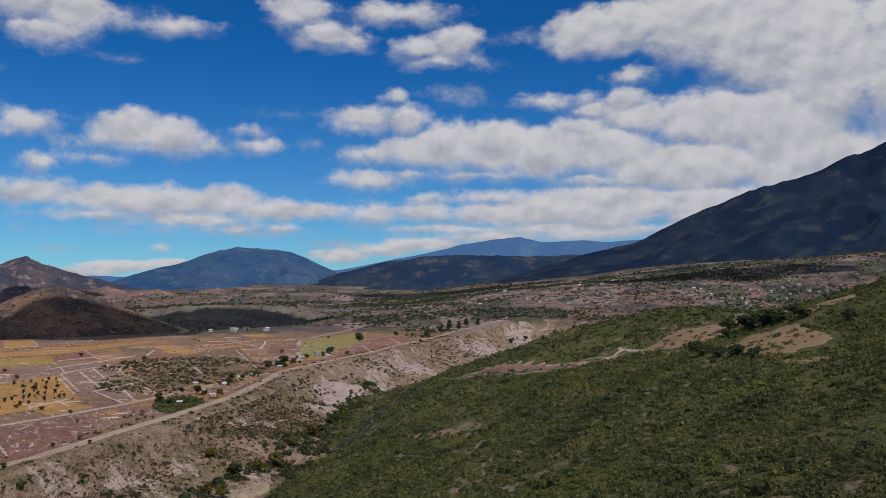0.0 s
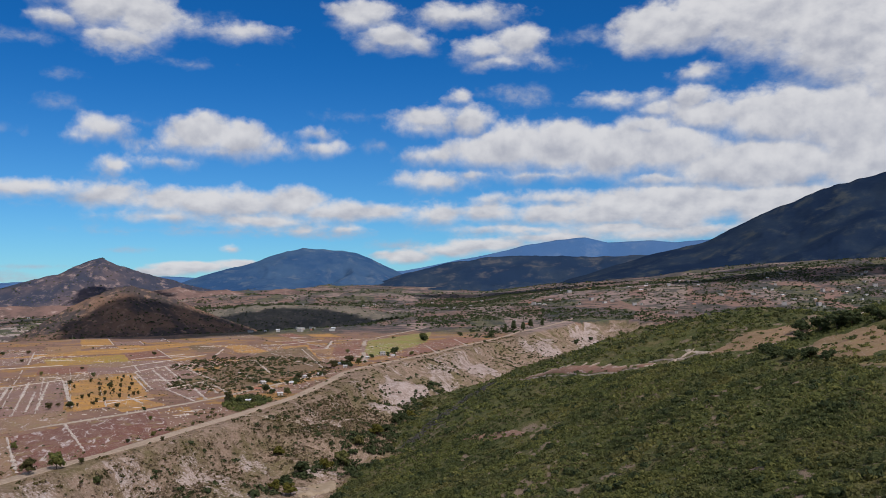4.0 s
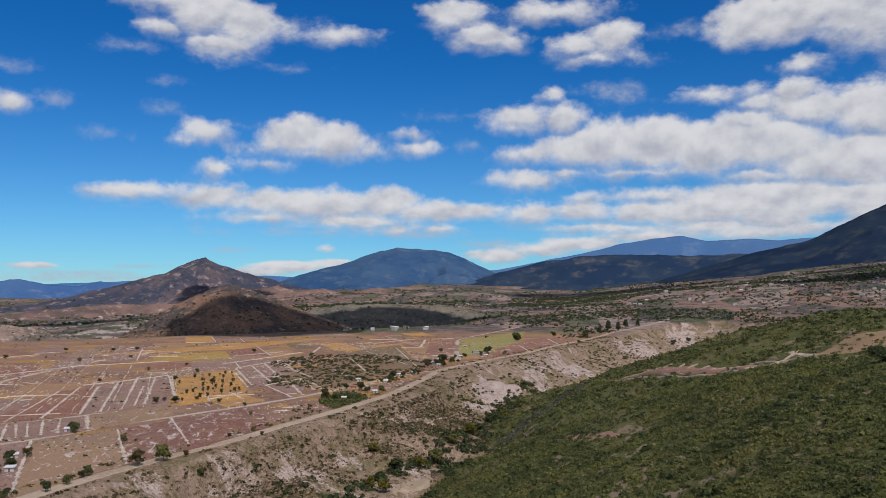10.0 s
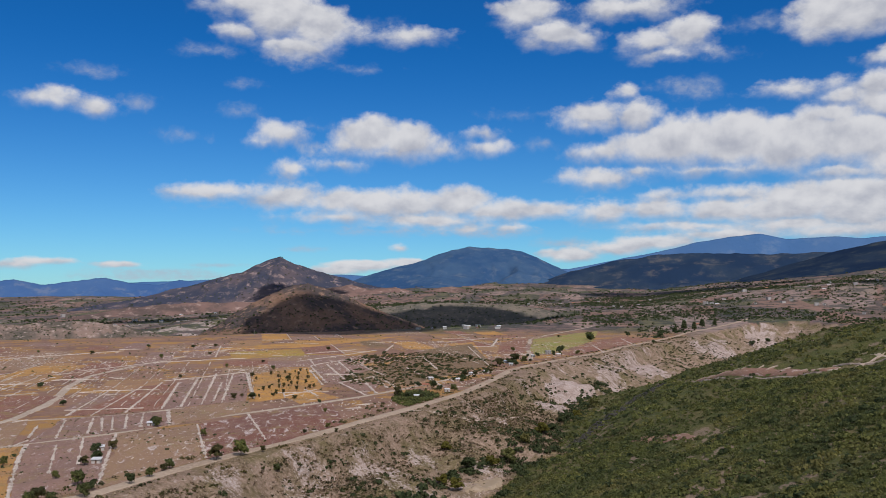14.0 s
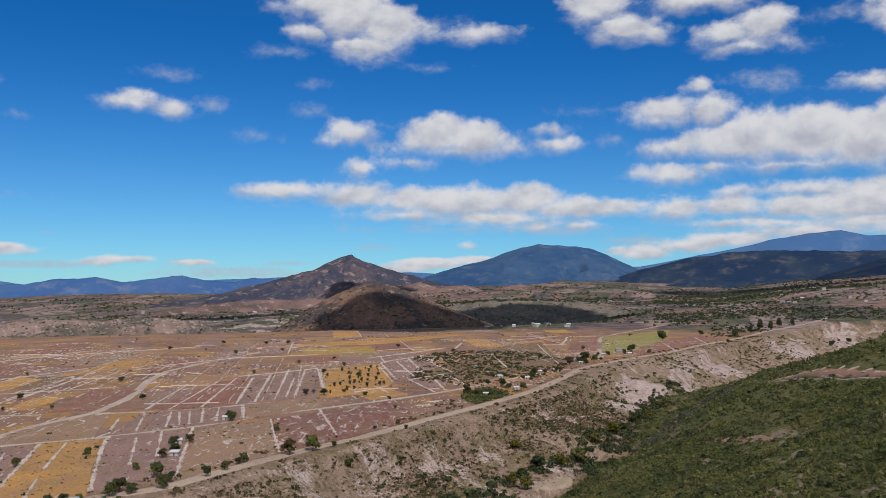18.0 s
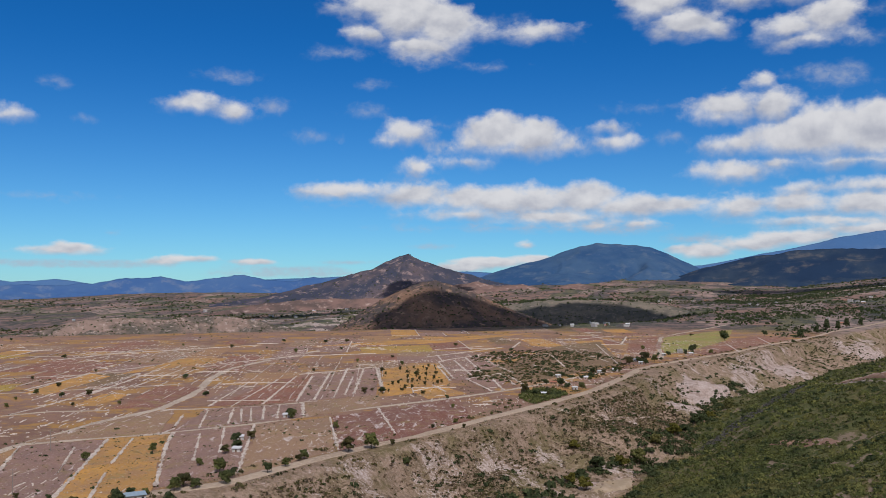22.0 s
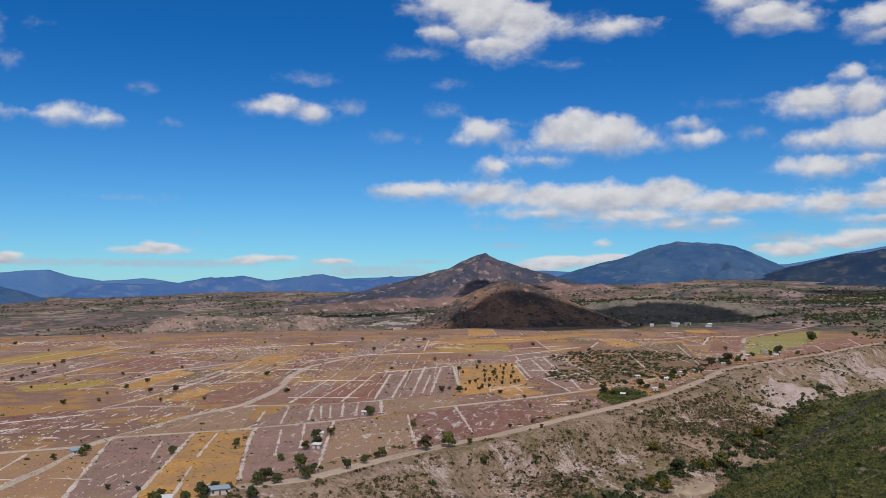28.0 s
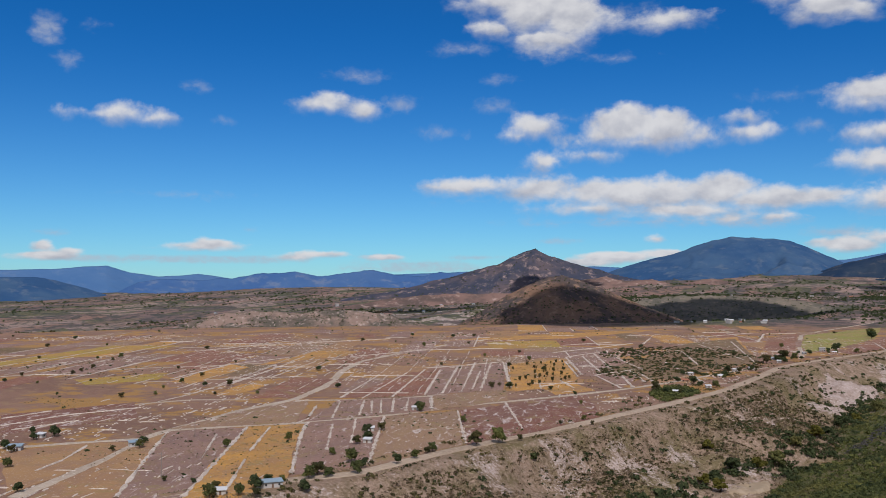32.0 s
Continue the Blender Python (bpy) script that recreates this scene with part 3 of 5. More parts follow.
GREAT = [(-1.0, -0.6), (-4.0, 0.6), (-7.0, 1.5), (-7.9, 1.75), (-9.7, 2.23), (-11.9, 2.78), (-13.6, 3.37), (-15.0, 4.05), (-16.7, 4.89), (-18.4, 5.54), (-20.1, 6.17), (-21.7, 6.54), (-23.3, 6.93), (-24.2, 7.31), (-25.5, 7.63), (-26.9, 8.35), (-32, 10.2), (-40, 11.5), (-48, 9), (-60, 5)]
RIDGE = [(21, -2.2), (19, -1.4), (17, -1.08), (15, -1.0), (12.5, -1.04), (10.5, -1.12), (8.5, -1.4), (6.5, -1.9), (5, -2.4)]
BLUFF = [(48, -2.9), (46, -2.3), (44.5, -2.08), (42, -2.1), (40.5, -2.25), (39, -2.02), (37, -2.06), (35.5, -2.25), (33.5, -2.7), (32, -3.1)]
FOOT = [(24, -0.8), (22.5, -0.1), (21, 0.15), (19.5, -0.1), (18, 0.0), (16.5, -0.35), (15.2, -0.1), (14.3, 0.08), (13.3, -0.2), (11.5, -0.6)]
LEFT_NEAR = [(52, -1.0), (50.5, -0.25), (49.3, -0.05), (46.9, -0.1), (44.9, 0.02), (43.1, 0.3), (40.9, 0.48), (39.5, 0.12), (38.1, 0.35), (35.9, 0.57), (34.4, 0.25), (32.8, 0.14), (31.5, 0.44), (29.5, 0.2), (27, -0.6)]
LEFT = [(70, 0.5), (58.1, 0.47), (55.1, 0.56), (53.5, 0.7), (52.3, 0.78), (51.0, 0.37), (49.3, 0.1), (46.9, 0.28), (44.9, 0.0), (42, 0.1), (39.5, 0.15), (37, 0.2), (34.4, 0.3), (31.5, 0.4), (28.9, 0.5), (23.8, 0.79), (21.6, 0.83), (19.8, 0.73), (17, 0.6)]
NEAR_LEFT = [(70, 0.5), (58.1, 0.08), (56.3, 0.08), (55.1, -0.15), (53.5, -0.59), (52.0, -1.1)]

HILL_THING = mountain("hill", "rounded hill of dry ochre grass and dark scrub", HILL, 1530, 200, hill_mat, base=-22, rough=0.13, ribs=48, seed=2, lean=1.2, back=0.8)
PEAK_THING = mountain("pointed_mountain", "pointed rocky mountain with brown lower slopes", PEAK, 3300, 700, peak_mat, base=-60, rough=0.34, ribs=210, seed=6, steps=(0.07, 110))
mountain("broad_mountain", "broad wooded mountain with blue haze in its colour", BROAD, 4300, 900, hazed_wood_mat, base=30, rough=0.36, ribs=300, seed=9, lean=1.1)
mountain("wooded_ridge", "long wooded ridge at the end of the valley, haze and shade in its colour", MIDDLE, 3900, 800, hazy_ridge_mat, base=20, rough=0.40, ribs=260, seed=14, lean=1.2)
mountain("backdrop_far_ridge", "far mountain ridge with blue haze in its colour", BEHIND, 4700, 600, far_haze_mat, base=20, rough=0.08, ribs=400, seed=18, back=0.2)
mountain("great_mountain", "great wooded mountain slope, cloud shade put into its dark colour", GREAT, 3500, 1350, shaded_slope_mat, base=30, rough=0.22, ribs=420, seed=23, lean=1.6)
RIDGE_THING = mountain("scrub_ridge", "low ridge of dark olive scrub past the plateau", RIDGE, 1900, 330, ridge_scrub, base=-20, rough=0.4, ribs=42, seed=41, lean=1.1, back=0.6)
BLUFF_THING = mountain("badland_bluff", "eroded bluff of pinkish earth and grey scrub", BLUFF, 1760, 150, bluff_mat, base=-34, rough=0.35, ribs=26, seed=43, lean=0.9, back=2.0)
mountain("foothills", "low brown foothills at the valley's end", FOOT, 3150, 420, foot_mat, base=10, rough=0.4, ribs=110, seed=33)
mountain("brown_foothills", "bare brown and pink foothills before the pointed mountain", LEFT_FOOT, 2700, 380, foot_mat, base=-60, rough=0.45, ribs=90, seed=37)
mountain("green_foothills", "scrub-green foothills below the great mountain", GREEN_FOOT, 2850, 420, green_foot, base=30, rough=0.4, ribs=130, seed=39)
mountain("backdrop_near_range", "wooded range along the horizon, blue with painted haze", LEFT_NEAR, 4550, 450, near_haze_mat, base=-60, rough=0.2, ribs=160, seed=31, back=0.1)
mountain("backdrop_far_range", "far range of mountains along the horizon, pale blue with painted haze", LEFT, 4800, 500, far_haze_mat, base=-60, rough=0.08, ribs=300, seed=27, back=0.1)
mountain("far_hills", "low dark hills, blue with painted haze", NEAR_LEFT, 4300, 500, hazed_wood_mat, base=-60, rough=0.1, ribs=300, seed=29)


# ---- helpers for things ----
def part(name, bm, mat, parent, label=""):
    """One mesh under a thing or under a part; frees the bmesh."""
    me = bpy.data.meshes.new(name)
    bm.to_mesh(me)
    bm.free()
    me.materials.append(mat)
    ob = new(name, me)
    ob.parent = parent
    return tagged(ob, label)


def thing(name, label, category, group=""):
    ob = new(name)
    ob.empty_display_size = 0.5
    return tagged(ob, label, category, group)


def discard(models):
    """Takes away the models from which copies were made."""
    for ob in models:
        for o in (*ob.children_recursive, ob):
            bpy.data.objects.remove(o)


def box(bm, x0, x1, y0, y1, z0, z1):
    v = [bm.verts.new(c) for c in ((x0, y0, z0), (x1, y0, z0), (x1, y1, z0), (x0, y1, z0), (x0, y0, z1), (x1, y0, z1), (x1, y1, z1), (x0, y1, z1))]
    for f in ((3, 2, 1, 0), (4, 5, 6, 7), (0, 1, 5, 4), (1, 2, 6, 5), (2, 3, 7, 6), (3, 0, 4, 7)):
        bm.faces.new([v[i] for i in f])


def height(x, y):
    return float(land(np.array([x]), np.array([y]))[0][0])


def along(points, step):
    """Points every step metres along a line, with the way it runs there."""
    out = []
    for (ax, ay), (bx, by) in zip(points, points[1:]):
        run = math.hypot(bx - ax, by - ay)
        n = max(1, round(run / step))
        for i in range(n):
            out.append((ax + (bx - ax) * i / n, ay + (by - ay) * i / n))
    out.append(points[-1])
    p = np.array(out, float)
    for _ in range(2):
        p[1:-1] = (p[:-2] + 2 * p[1:-1] + p[2:]) / 4
    d = np.gradient(p, axis=0)
    return p, d / np.maximum(np.hypot(d[:, 0], d[:, 1]), 1e-6)[:, None]


def ribbon(points, width, profile, step=6.0, ragged=0.15, seed=1):
    """A strip laid over the land: profile holds (share of half width, height) across it."""
    rng = np.random.default_rng(abs(seed))
    p, d = along(points, step)
    side = np.stack([-d[:, 1], d[:, 0]], 1)
    half = width / 2 * (1 + ragged * rng.uniform(-1, 1, len(p)))
    shares, ups = np.array([q[0] for q in profile]), np.array([q[1] for q in profile])
    x = p[:, :1] + side[:, :1] * half[:, None] * shares
    y = p[:, 1:] + side[:, 1:] * half[:, None] * shares
    z = land(x, y)[0] + ups * (1 + 0.3 * ragged * rng.uniform(-1, 1, x.shape))
    return x, y, z


# ---- soils, dust and stone ----
def soil(name, a, b, c, chalk=0.0, way=(1.0, 0.0), furrow=0.35):
    """A field's soil: two colours in patches, furrows along its rows and stony, chalky streaks."""
    m, k, shader = material(name, 0.95)
    p = place(k)
    big, fine = k.noise(p, 0.025, 5.0, 0.6), k.noise(p, 0.9, 6.0, 0.65)
    turned = k.add("ShaderNodeVectorRotate", Vector=p, Angle=radians(-27.0))
    turned.rotation_type = "Z_AXIS"
    along_rows = k.vec("MULTIPLY", turned.outputs[0], (0.35, 0.06, 0.0))
    streak = k.noise(along_rows, 1.0, 5.0, 0.6, 0.4)
    col = k.mix(k.step(big, 0.4, 0.6), a, b)
    col = k.mix(k.math("MULTIPLY", k.step(streak, 0.42, 0.66), furrow), col, c)
    col = k.mix(k.math("MULTIPLY", k.step(k.noise(p, 0.07, 6.0, 0.7, 0.5), 0.48, 0.62), 0.5), col, (0.235, 0.142, 0.095))
    tufts = k.math("MULTIPLY", k.step(k.noise(turned.outputs[0], 0.13, 7.0, 0.75), 0.5, 0.62), k.step(k.noise(p, 0.018, 4.0), 0.42, 0.6))
    col = k.mix(k.math("MULTIPLY", tufts, 0.75), col, (0.235, 0.175, 0.07))
    speck = k.math("MULTIPLY", k.step(fine, 0.55, 0.70), 0.65)
    col = k.mix(speck, col, (0.44, 0.36, 0.30))
    if chalk:
        pale = k.noise(k.vec("MULTIPLY", turned.outputs[0], (1.0, 0.3, 0.0)), 0.24, 6.0, 0.7, 0.7)
        col = k.mix(k.math("MULTIPLY", k.step(pale, 0.60 - 0.06 * chalk, 0.70 - 0.06 * chalk), 0.8), col, (0.52, 0.445, 0.40))
    k.put(shader.inputs["Base Color"], col)
    relief(k, shader, k.math("ADD", fine, streak), 0.4, 0.3)
    return m


SOILS = {
    "grey_soil": soil("grey_soil", (0.215, 0.134, 0.106), (0.255, 0.155, 0.120), (0.155, 0.096, 0.078), 0.4),
    "ochre": soil("ochre_stubble", (0.47, 0.245, 0.062), (0.36, 0.195, 0.064), (0.26, 0.150, 0.074)),
    "tan": soil("tan_stubble", (0.315, 0.185, 0.090), (0.270, 0.155, 0.090), (0.355, 0.208, 0.084)),
    "stubble": soil("pale_stubble", (0.265, 0.165, 0.102), (0.225, 0.143, 0.094), (0.290, 0.190, 0.090), 0.8),
    "red_soil": soil("red_soil", (0.240, 0.108, 0.070), (0.200, 0.098, 0.070), (0.160, 0.074, 0.052), 0.4),
    "red_chalk": soil("red_soil_with_chalk", (0.185, 0.082, 0.058), (0.175, 0.090, 0.068), (0.130, 0.064, 0.048), 1.1),
    "scrub_soil": soil("scrub_soil", (0.150, 0.102, 0.055), (0.185, 0.118, 0.070), (0.118, 0.088, 0.042)),
    "green": soil("green_crop", (0.225, 0.225, 0.055), (0.28, 0.215, 0.075), (0.19, 0.18, 0.05)),
    "yellow_green": soil("yellow_green_stubble", (0.32, 0.225, 0.048), (0.38, 0.220, 0.056), (0.26, 0.175, 0.058)),
}
SOIL_WORDS = {"grey_soil": "bare grey-brown ploughed field", "ochre": "dry ochre stubble field", "tan": "tan fallow field", "stubble": "pale stony stubble field",
              "red_soil": "red-brown ploughed field", "red_chalk": "red-brown field with chalky streaks", "scrub_soil": "fallow plot grown over with scrub", "green": "small green crop field", "yellow_green": "yellow-green grass field"}
dust = earth("pale_dust", (0.40, 0.32, 0.24), (0.32, 0.25, 0.185), (0.47, 0.40, 0.32), grain=0.6, patch=0.04)
wall_stone = earth("pale_field_stone", (0.50, 0.42, 0.345), (0.36, 0.29, 0.23), (0.61, 0.53, 0.445), grain=0.8, patch=0.08, bump=0.7)


def track(points, width):
    x, y, z = ribbon(points, width * 1.3, [(-1.0, -0.25), (-0.8, 0.10), (-0.25, 0.06), (0.25, 0.06), (0.8, 0.10), (1.0, -0.25)], 5.0, 0.2, len(points) + int(-points[0][0]))
    return tagged(new("dirt_track", sheet("dirt_track", x, y, z, dust)), "pale dusty farm track across the fields", "track", "farm tracks", "structure")


def low_wall(points, width, tall=1.0):
    x, y, z = ribbon(points, width * 1.05, [(-1.0, -0.2), (-0.7, 0.3 * tall), (0.05, 0.5 * tall), (0.75, 0.28 * tall), (1.0, -0.2)], 2.5, 0.85, int(points[0][1]))
    return tagged(new("field_wall", sheet("field_wall", x, y, z, wall_stone, False)), "low pale field wall of heaped stones", "wall", "walls between the fields")


field_count = 0


def field(points, kind, up=None):
    """A field as a thin slab with an uneven edge."""
    global field_count
    field_count += 1
    up = 0.10 + 0.012 * (field_count % 7) if up is None else up
    rng = random.Random(field_count)
    ring = []
    for (ax, ay), (bx, by) in zip(points, points[1:] + points[:1]):
        n = max(2, int(math.hypot(bx - ax, by - ay) / 12))
        for i in range(n):
            jx, jy = (rng.uniform(-1.2, 1.2), rng.uniform(-1.2, 1.2)) if i else (0, 0)
            ring.append((ax + (bx - ax) * i / n + jx, ay + (by - ay) * i / n + jy))
    cx, cy = sum(q[0] for q in ring) / len(ring), sum(q[1] for q in ring) / len(ring)
    bm = bmesh.new()
    z = land(np.array([cx] + [q[0] for q in ring]), np.array([cy] + [q[1] for q in ring]))[0]
    middle = bm.verts.new((cx, cy, z[0] + up))
    top = [bm.verts.new((qx, qy, h + up)) for (qx, qy), h in zip(ring, z[1:])]
    low = [bm.verts.new((qx + (qx - cx) * 0.004, qy + (qy - cy) * 0.004, h - 0.3)) for (qx, qy), h in zip(ring, z[1:])]
    for i in range(len(ring)):
        j = (i + 1) % len(ring)
        bm.faces.new((middle, top[i], top[j]))
        bm.faces.new((top[i], low[i], low[j], top[j]))
    bmesh.ops.recalc_face_normals(bm, faces=bm.faces)
    me = bpy.data.meshes.new("field")
    bm.to_mesh(me)
    bm.free()
    me.materials.append(SOILS[kind])
    return tagged(new("field", me), SOIL_WORDS[kind], "field", "fields on the plateau")


# ---- the plateau ----
x, y, z = ribbon(ROAD, 7.6, [(-1.0, -0.4), (-0.85, 0.14), (-0.55, 0.05), (0.0, 0.12), (0.55, 0.05), (0.85, 0.14), (1.0, -0.4)], 5.0, 0.08, 5)
tagged(new("dirt_road", sheet("dirt_road", x, y, z, earth("road_dirt", (0.36, 0.275, 0.195), (0.29, 0.215, 0.15), (0.44, 0.35, 0.26), grain=0.7, patch=0.03))),
       "wide brown dirt road along the plateau's rim", "road", kind="structure")
# tracks
track([(-264, 170), (-274, 193), (-295, 232), (-313, 261), (-320, 282), (-325, 305), (-335, 342), (-340, 393), (-363, 448), (-391, 496), (-414, 532), (-448, 602), (-465, 678), (-486, 816), (-486, 935)], 5)
track([(-320, 282), (-308, 299), (-295, 316), (-283, 328), (-273, 348), (-258, 377), (-252, 399), (-248, 416), (-231, 451), (-213, 491), (-195, 537), (-181, 589), (-170, 645), (-154, 717), (-143, 734)], 4)
track([(-337, 390), (-311, 408), (-292, 426), (-282, 447), (-277, 459)], 3.5)
track([(-313, 261), (-320, 252), (-331, 238), (-337, 226), (-346, 217)], 4)
track([(-595, 372), (-581, 407), (-558, 465), (-527, 506), (-495, 572), (-469, 640)], 4)
track([(-486, 400), (-453, 440), (-418, 484), (-410, 497)], 3)
track([(-408, 296), (-400, 334), (-389, 360), (-361, 377)], 3)
track([(-819, 573), (-752, 625), (-676, 629), (-653, 689), (-661, 765)], 4)
track([(-138, 851), (-166, 1007), (-192, 1179), (-185, 1289), (-136, 1475)], 4)
# low walls between the fields
low_wall([(-317, 279), (-275, 231), (-236, 187)], 1.6)
low_wall([(-295, 307), (-255, 251), (-218, 198)], 1.6)
low_wall([(-286, 313), (-253, 265)], 1.2)
low_wall([(-243, 252), (-213, 212)], 1.1)
low_wall([(-293, 286), (-259, 245)], 1.1)
low_wall([(-280, 333), (-261, 306), (-211, 242)], 1.6)
low_wall([(-266, 335), (-228, 283)], 1.3)
low_wall([(-268, 356), (-229, 301)], 1.3)
low_wall([(-259, 368), (-224, 312), (-198, 271)], 1.5)
low_wall([(-313, 380), (-291, 347)], 1.3)
low_wall([(-311, 398), (-277, 348)], 1.3)
low_wall([(-302, 409), (-272, 364)], 1.5)
low_wall([(-298, 411), (-270, 372)], 1.2)
low_wall([(-295, 416), (-267, 376)], 1.3)
low_wall([(-293, 426), (-264, 382)], 1.6)
low_wall([(-288, 434), (-260, 389)], 1.5)
low_wall([(-280, 446), (-252, 402)], 2.0)
low_wall([(-321, 411), (-374, 525)], 1.2)
low_wall([(-309, 416), (-365, 548)], 1.2)
low_wall([(-298, 431), (-365, 572)], 1.5)
low_wall([(-286, 448), (-355, 579)], 1.8)
low_wall([(-281, 460), (-359, 613)], 1.8)
low_wall([(-275, 473), (-357, 636)], 1.8)
low_wall([(-275, 487), (-323, 584)], 1.5)
low_wall([(-273, 495), (-346, 644)], 1.8)
low_wall([(-371, 584), (-359, 613), (-344, 662)], 2.0)
low_wall([(-344, 662), (-275, 537)], 1.6)
low_wall([(-237, 404), (-207, 357), (-187, 326)], 1.5)
low_wall([(-229, 444), (-183, 372)], 1.4)
low_wall([(-332, 384), (-332, 395)], 1.3)
low_wall([(-287, 342), (-283, 328)], 1.2)
low_wall([(-520, 489), (-523, 605)], 1.3)
low_wall([(-480, 424), (-522, 525)], 1.5)
low_wall([(-425, 427), (-495, 572)], 1.5)
low_wall([(-430, 472), (-480, 582)], 1.4)
low_wall([(-406, 372), (-443, 463)], 1.3)
low_wall([(-398, 343), (-406, 372)], 1.2)
low_wall([(-647, 684), (-588, 846)], 1.8)
low_wall([(-642, 601), (-647, 684)], 1.8)
low_wall([(-482, 631), (-467, 730), (-411, 791)], 1.6)
low_wall([(-316, 730), (-315, 767), (-307, 809)], 1.8)
low_wall([(-316, 730), (-249, 604)], 1.8)
low_wall([(-309, 750), (-245, 630)], 2.0)
low_wall([(-310, 781), (-242, 648)], 2.0)
low_wall([(-306, 803), (-252, 709), (-217, 655)], 1.6)
low_wall([(-240, 607), (-234, 637), (-229, 661)], 1.8)
low_wall([(-240, 607), (-196, 542)], 1.6)
low_wall([(-232, 633), (-192, 552)], 2.0)
low_wall([(-230, 652), (-194, 582)], 1.8)
low_wall([(-219, 641), (-191, 590)], 1.8)
low_wall([(-302, 695), (-246, 590)], 1.4)
low_wall([(-248, 854), (-197, 724)], 2.0)
low_wall([(-239, 1014), (-159, 761)], 1.6)
low_wall([(-237, 1180), (-212, 1022)], 2.4)
low_wall([(-340, 659), (-267, 523)], 1.4)
low_wall([(-245, 522), (-239, 563)], 1.6)
low_wall([(-247, 561), (-223, 528)], 1.5)
low_wall([(-100, 1082), (-76, 959)], 2)
low_wall([(-74, 1225), (-48, 1079)], 2)
low_wall([(-347, 770), (-332, 858), (-324, 930)], 2)
low_wall([(-377, 860), (-348, 931)], 2)
low_wall([(-396, 248), (-399, 286), (-388, 323)], 1.6)
low_wall([(-416, 261), (-418, 290)], 1.5)
low_wall([(-381, 244), (-379, 278)], 1.4)
low_wall([(-319, 238), (-302, 215), (-293, 197)], 1.2)
low_wall([(-286, 1090), (-254, 1191)], 2)
low_wall([(-306, 904), (-332, 1012)], 2)
# ploughed, fallow and stubble fields
field([(-317, 279), (-295, 307), (-218, 198), (-236, 187)], 'grey_soil')
field([(-295, 307), (-280, 328), (-207, 235), (-203, 207), (-218, 198)], 'ochre')
field([(-307, 257), (-316, 278), (-236, 187), (-259, 172)], 'tan')
field([(-281, 333), (-258, 366), (-197, 271), (-210, 241)], 'grey_soil')
field([(-258, 368), (-237, 404), (-187, 323), (-195, 268)], 'stubble')
field([(-237, 406), (-204, 503), (-166, 426), (-176, 362), (-186, 324)], 'red_chalk')
field([(-335, 651), (-309, 710), (-242, 580), (-234, 532), (-249, 492)], 'ochre')
field([(-242, 520), (-236, 557), (-207, 524), (-220, 492)], 'ochre')
field([(-313, 725), (-306, 803), (-217, 655), (-197, 545), (-237, 600), (-245, 598)], 'grey_soil')
field([(-258, 796), (-273, 966), (-239, 1014), (-162, 772), (-187, 663), (-217, 655)], 'scrub_soil')
field([(-161, 988), (-187, 1179), (-156, 1318), (-119, 1382), (-107, 1162), (-126, 961), (-142, 907)], 'green')
field([(-105, 1138), (-77, 1282), (-35, 1223), (-101, 905), (-116, 936)], 'red_soil')
field([(-248, 623), (-268, 997), (-247, 1066), (-161, 785), (-188, 608)], 'scrub_soil')
field([(-273, 1050), (-252, 1100), (-163, 784)], 'ochre')
field([(-218, 1110), (-200, 1198), (-151, 894), (-184, 912)], 'red_soil')
field([(-497, 525), (-493, 638), (-510, 686), (-547, 663)], 'ochre')
field([(-523, 854), (-474, 1020), (-375, 1219), (-416, 957)], 'ochre')
field([(-535, 388), (-514, 454), (-486, 419), (-501, 372)], 'yellow_green')
field([(-659, 411), (-694, 545), (-706, 645), (-770, 604), (-703, 439)], 'yellow_green')
field([(-600, 505), (-648, 614), (-597, 608), (-544, 541)], 'red_soil')
field([(-321, 411), (-286, 448), (-355, 579), (-365, 548)], 'red_soil')
field([(-286, 448), (-258, 497), (-342, 658), (-361, 590)], 'grey_soil')
field([(-469, 414), (-522, 525), (-494, 516), (-447, 414)], 'ochre')
field([(-338, 212), (-328, 235), (-309, 255), (-292, 225), (-278, 196), (-268, 170)], 'tan')
field([(-322, 285), (-333, 344), (-335, 388), (-329, 392), (-285, 330)], 'stubble')
field([(-282, 336), (-250, 398), (-279, 443), (-316, 403)], 'grey_soil')
field([(-250, 400), (-233, 455), (-257, 498), (-281, 448)], 'stubble')
field([(-471, 866), (-383, 945), (-343, 879), (-417, 778)], 'yellow_green')
field([(-428, 268), (-408, 336), (-362, 299), (-374, 235)], 'red_chalk')
field([(-392, 381), (-418, 431), (-401, 435), (-381, 388)], 'ochre')
field([(-364, 381), (-345, 399), (-384, 484), (-415, 481)], 'red_soil')


# ---- the spur's little fields, terrace and path ----
SOILS["spur_ochre"] = soil("spur_ochre_grass", (0.20, 0.145, 0.055), (0.16, 0.125, 0.055), (0.23, 0.16, 0.07))
SOILS["spur_clay"] = soil("spur_clay", (0.23, 0.122, 0.085), (0.18, 0.105, 0.075), (0.28, 0.175, 0.125), 0.3)
SOILS["spur_tan"] = soil("spur_tan_grass", (0.255, 0.162, 0.088), (0.20, 0.135, 0.070), (0.29, 0.195, 0.12))
SOIL_WORDS["spur_tan"] = "small field of tan grass and bare clay on the spur"
SOIL_WORDS["spur_ochre"], SOIL_WORDS["spur_clay"] = "small field of dry grass on the spur", "small ploughed clay field on the spur"


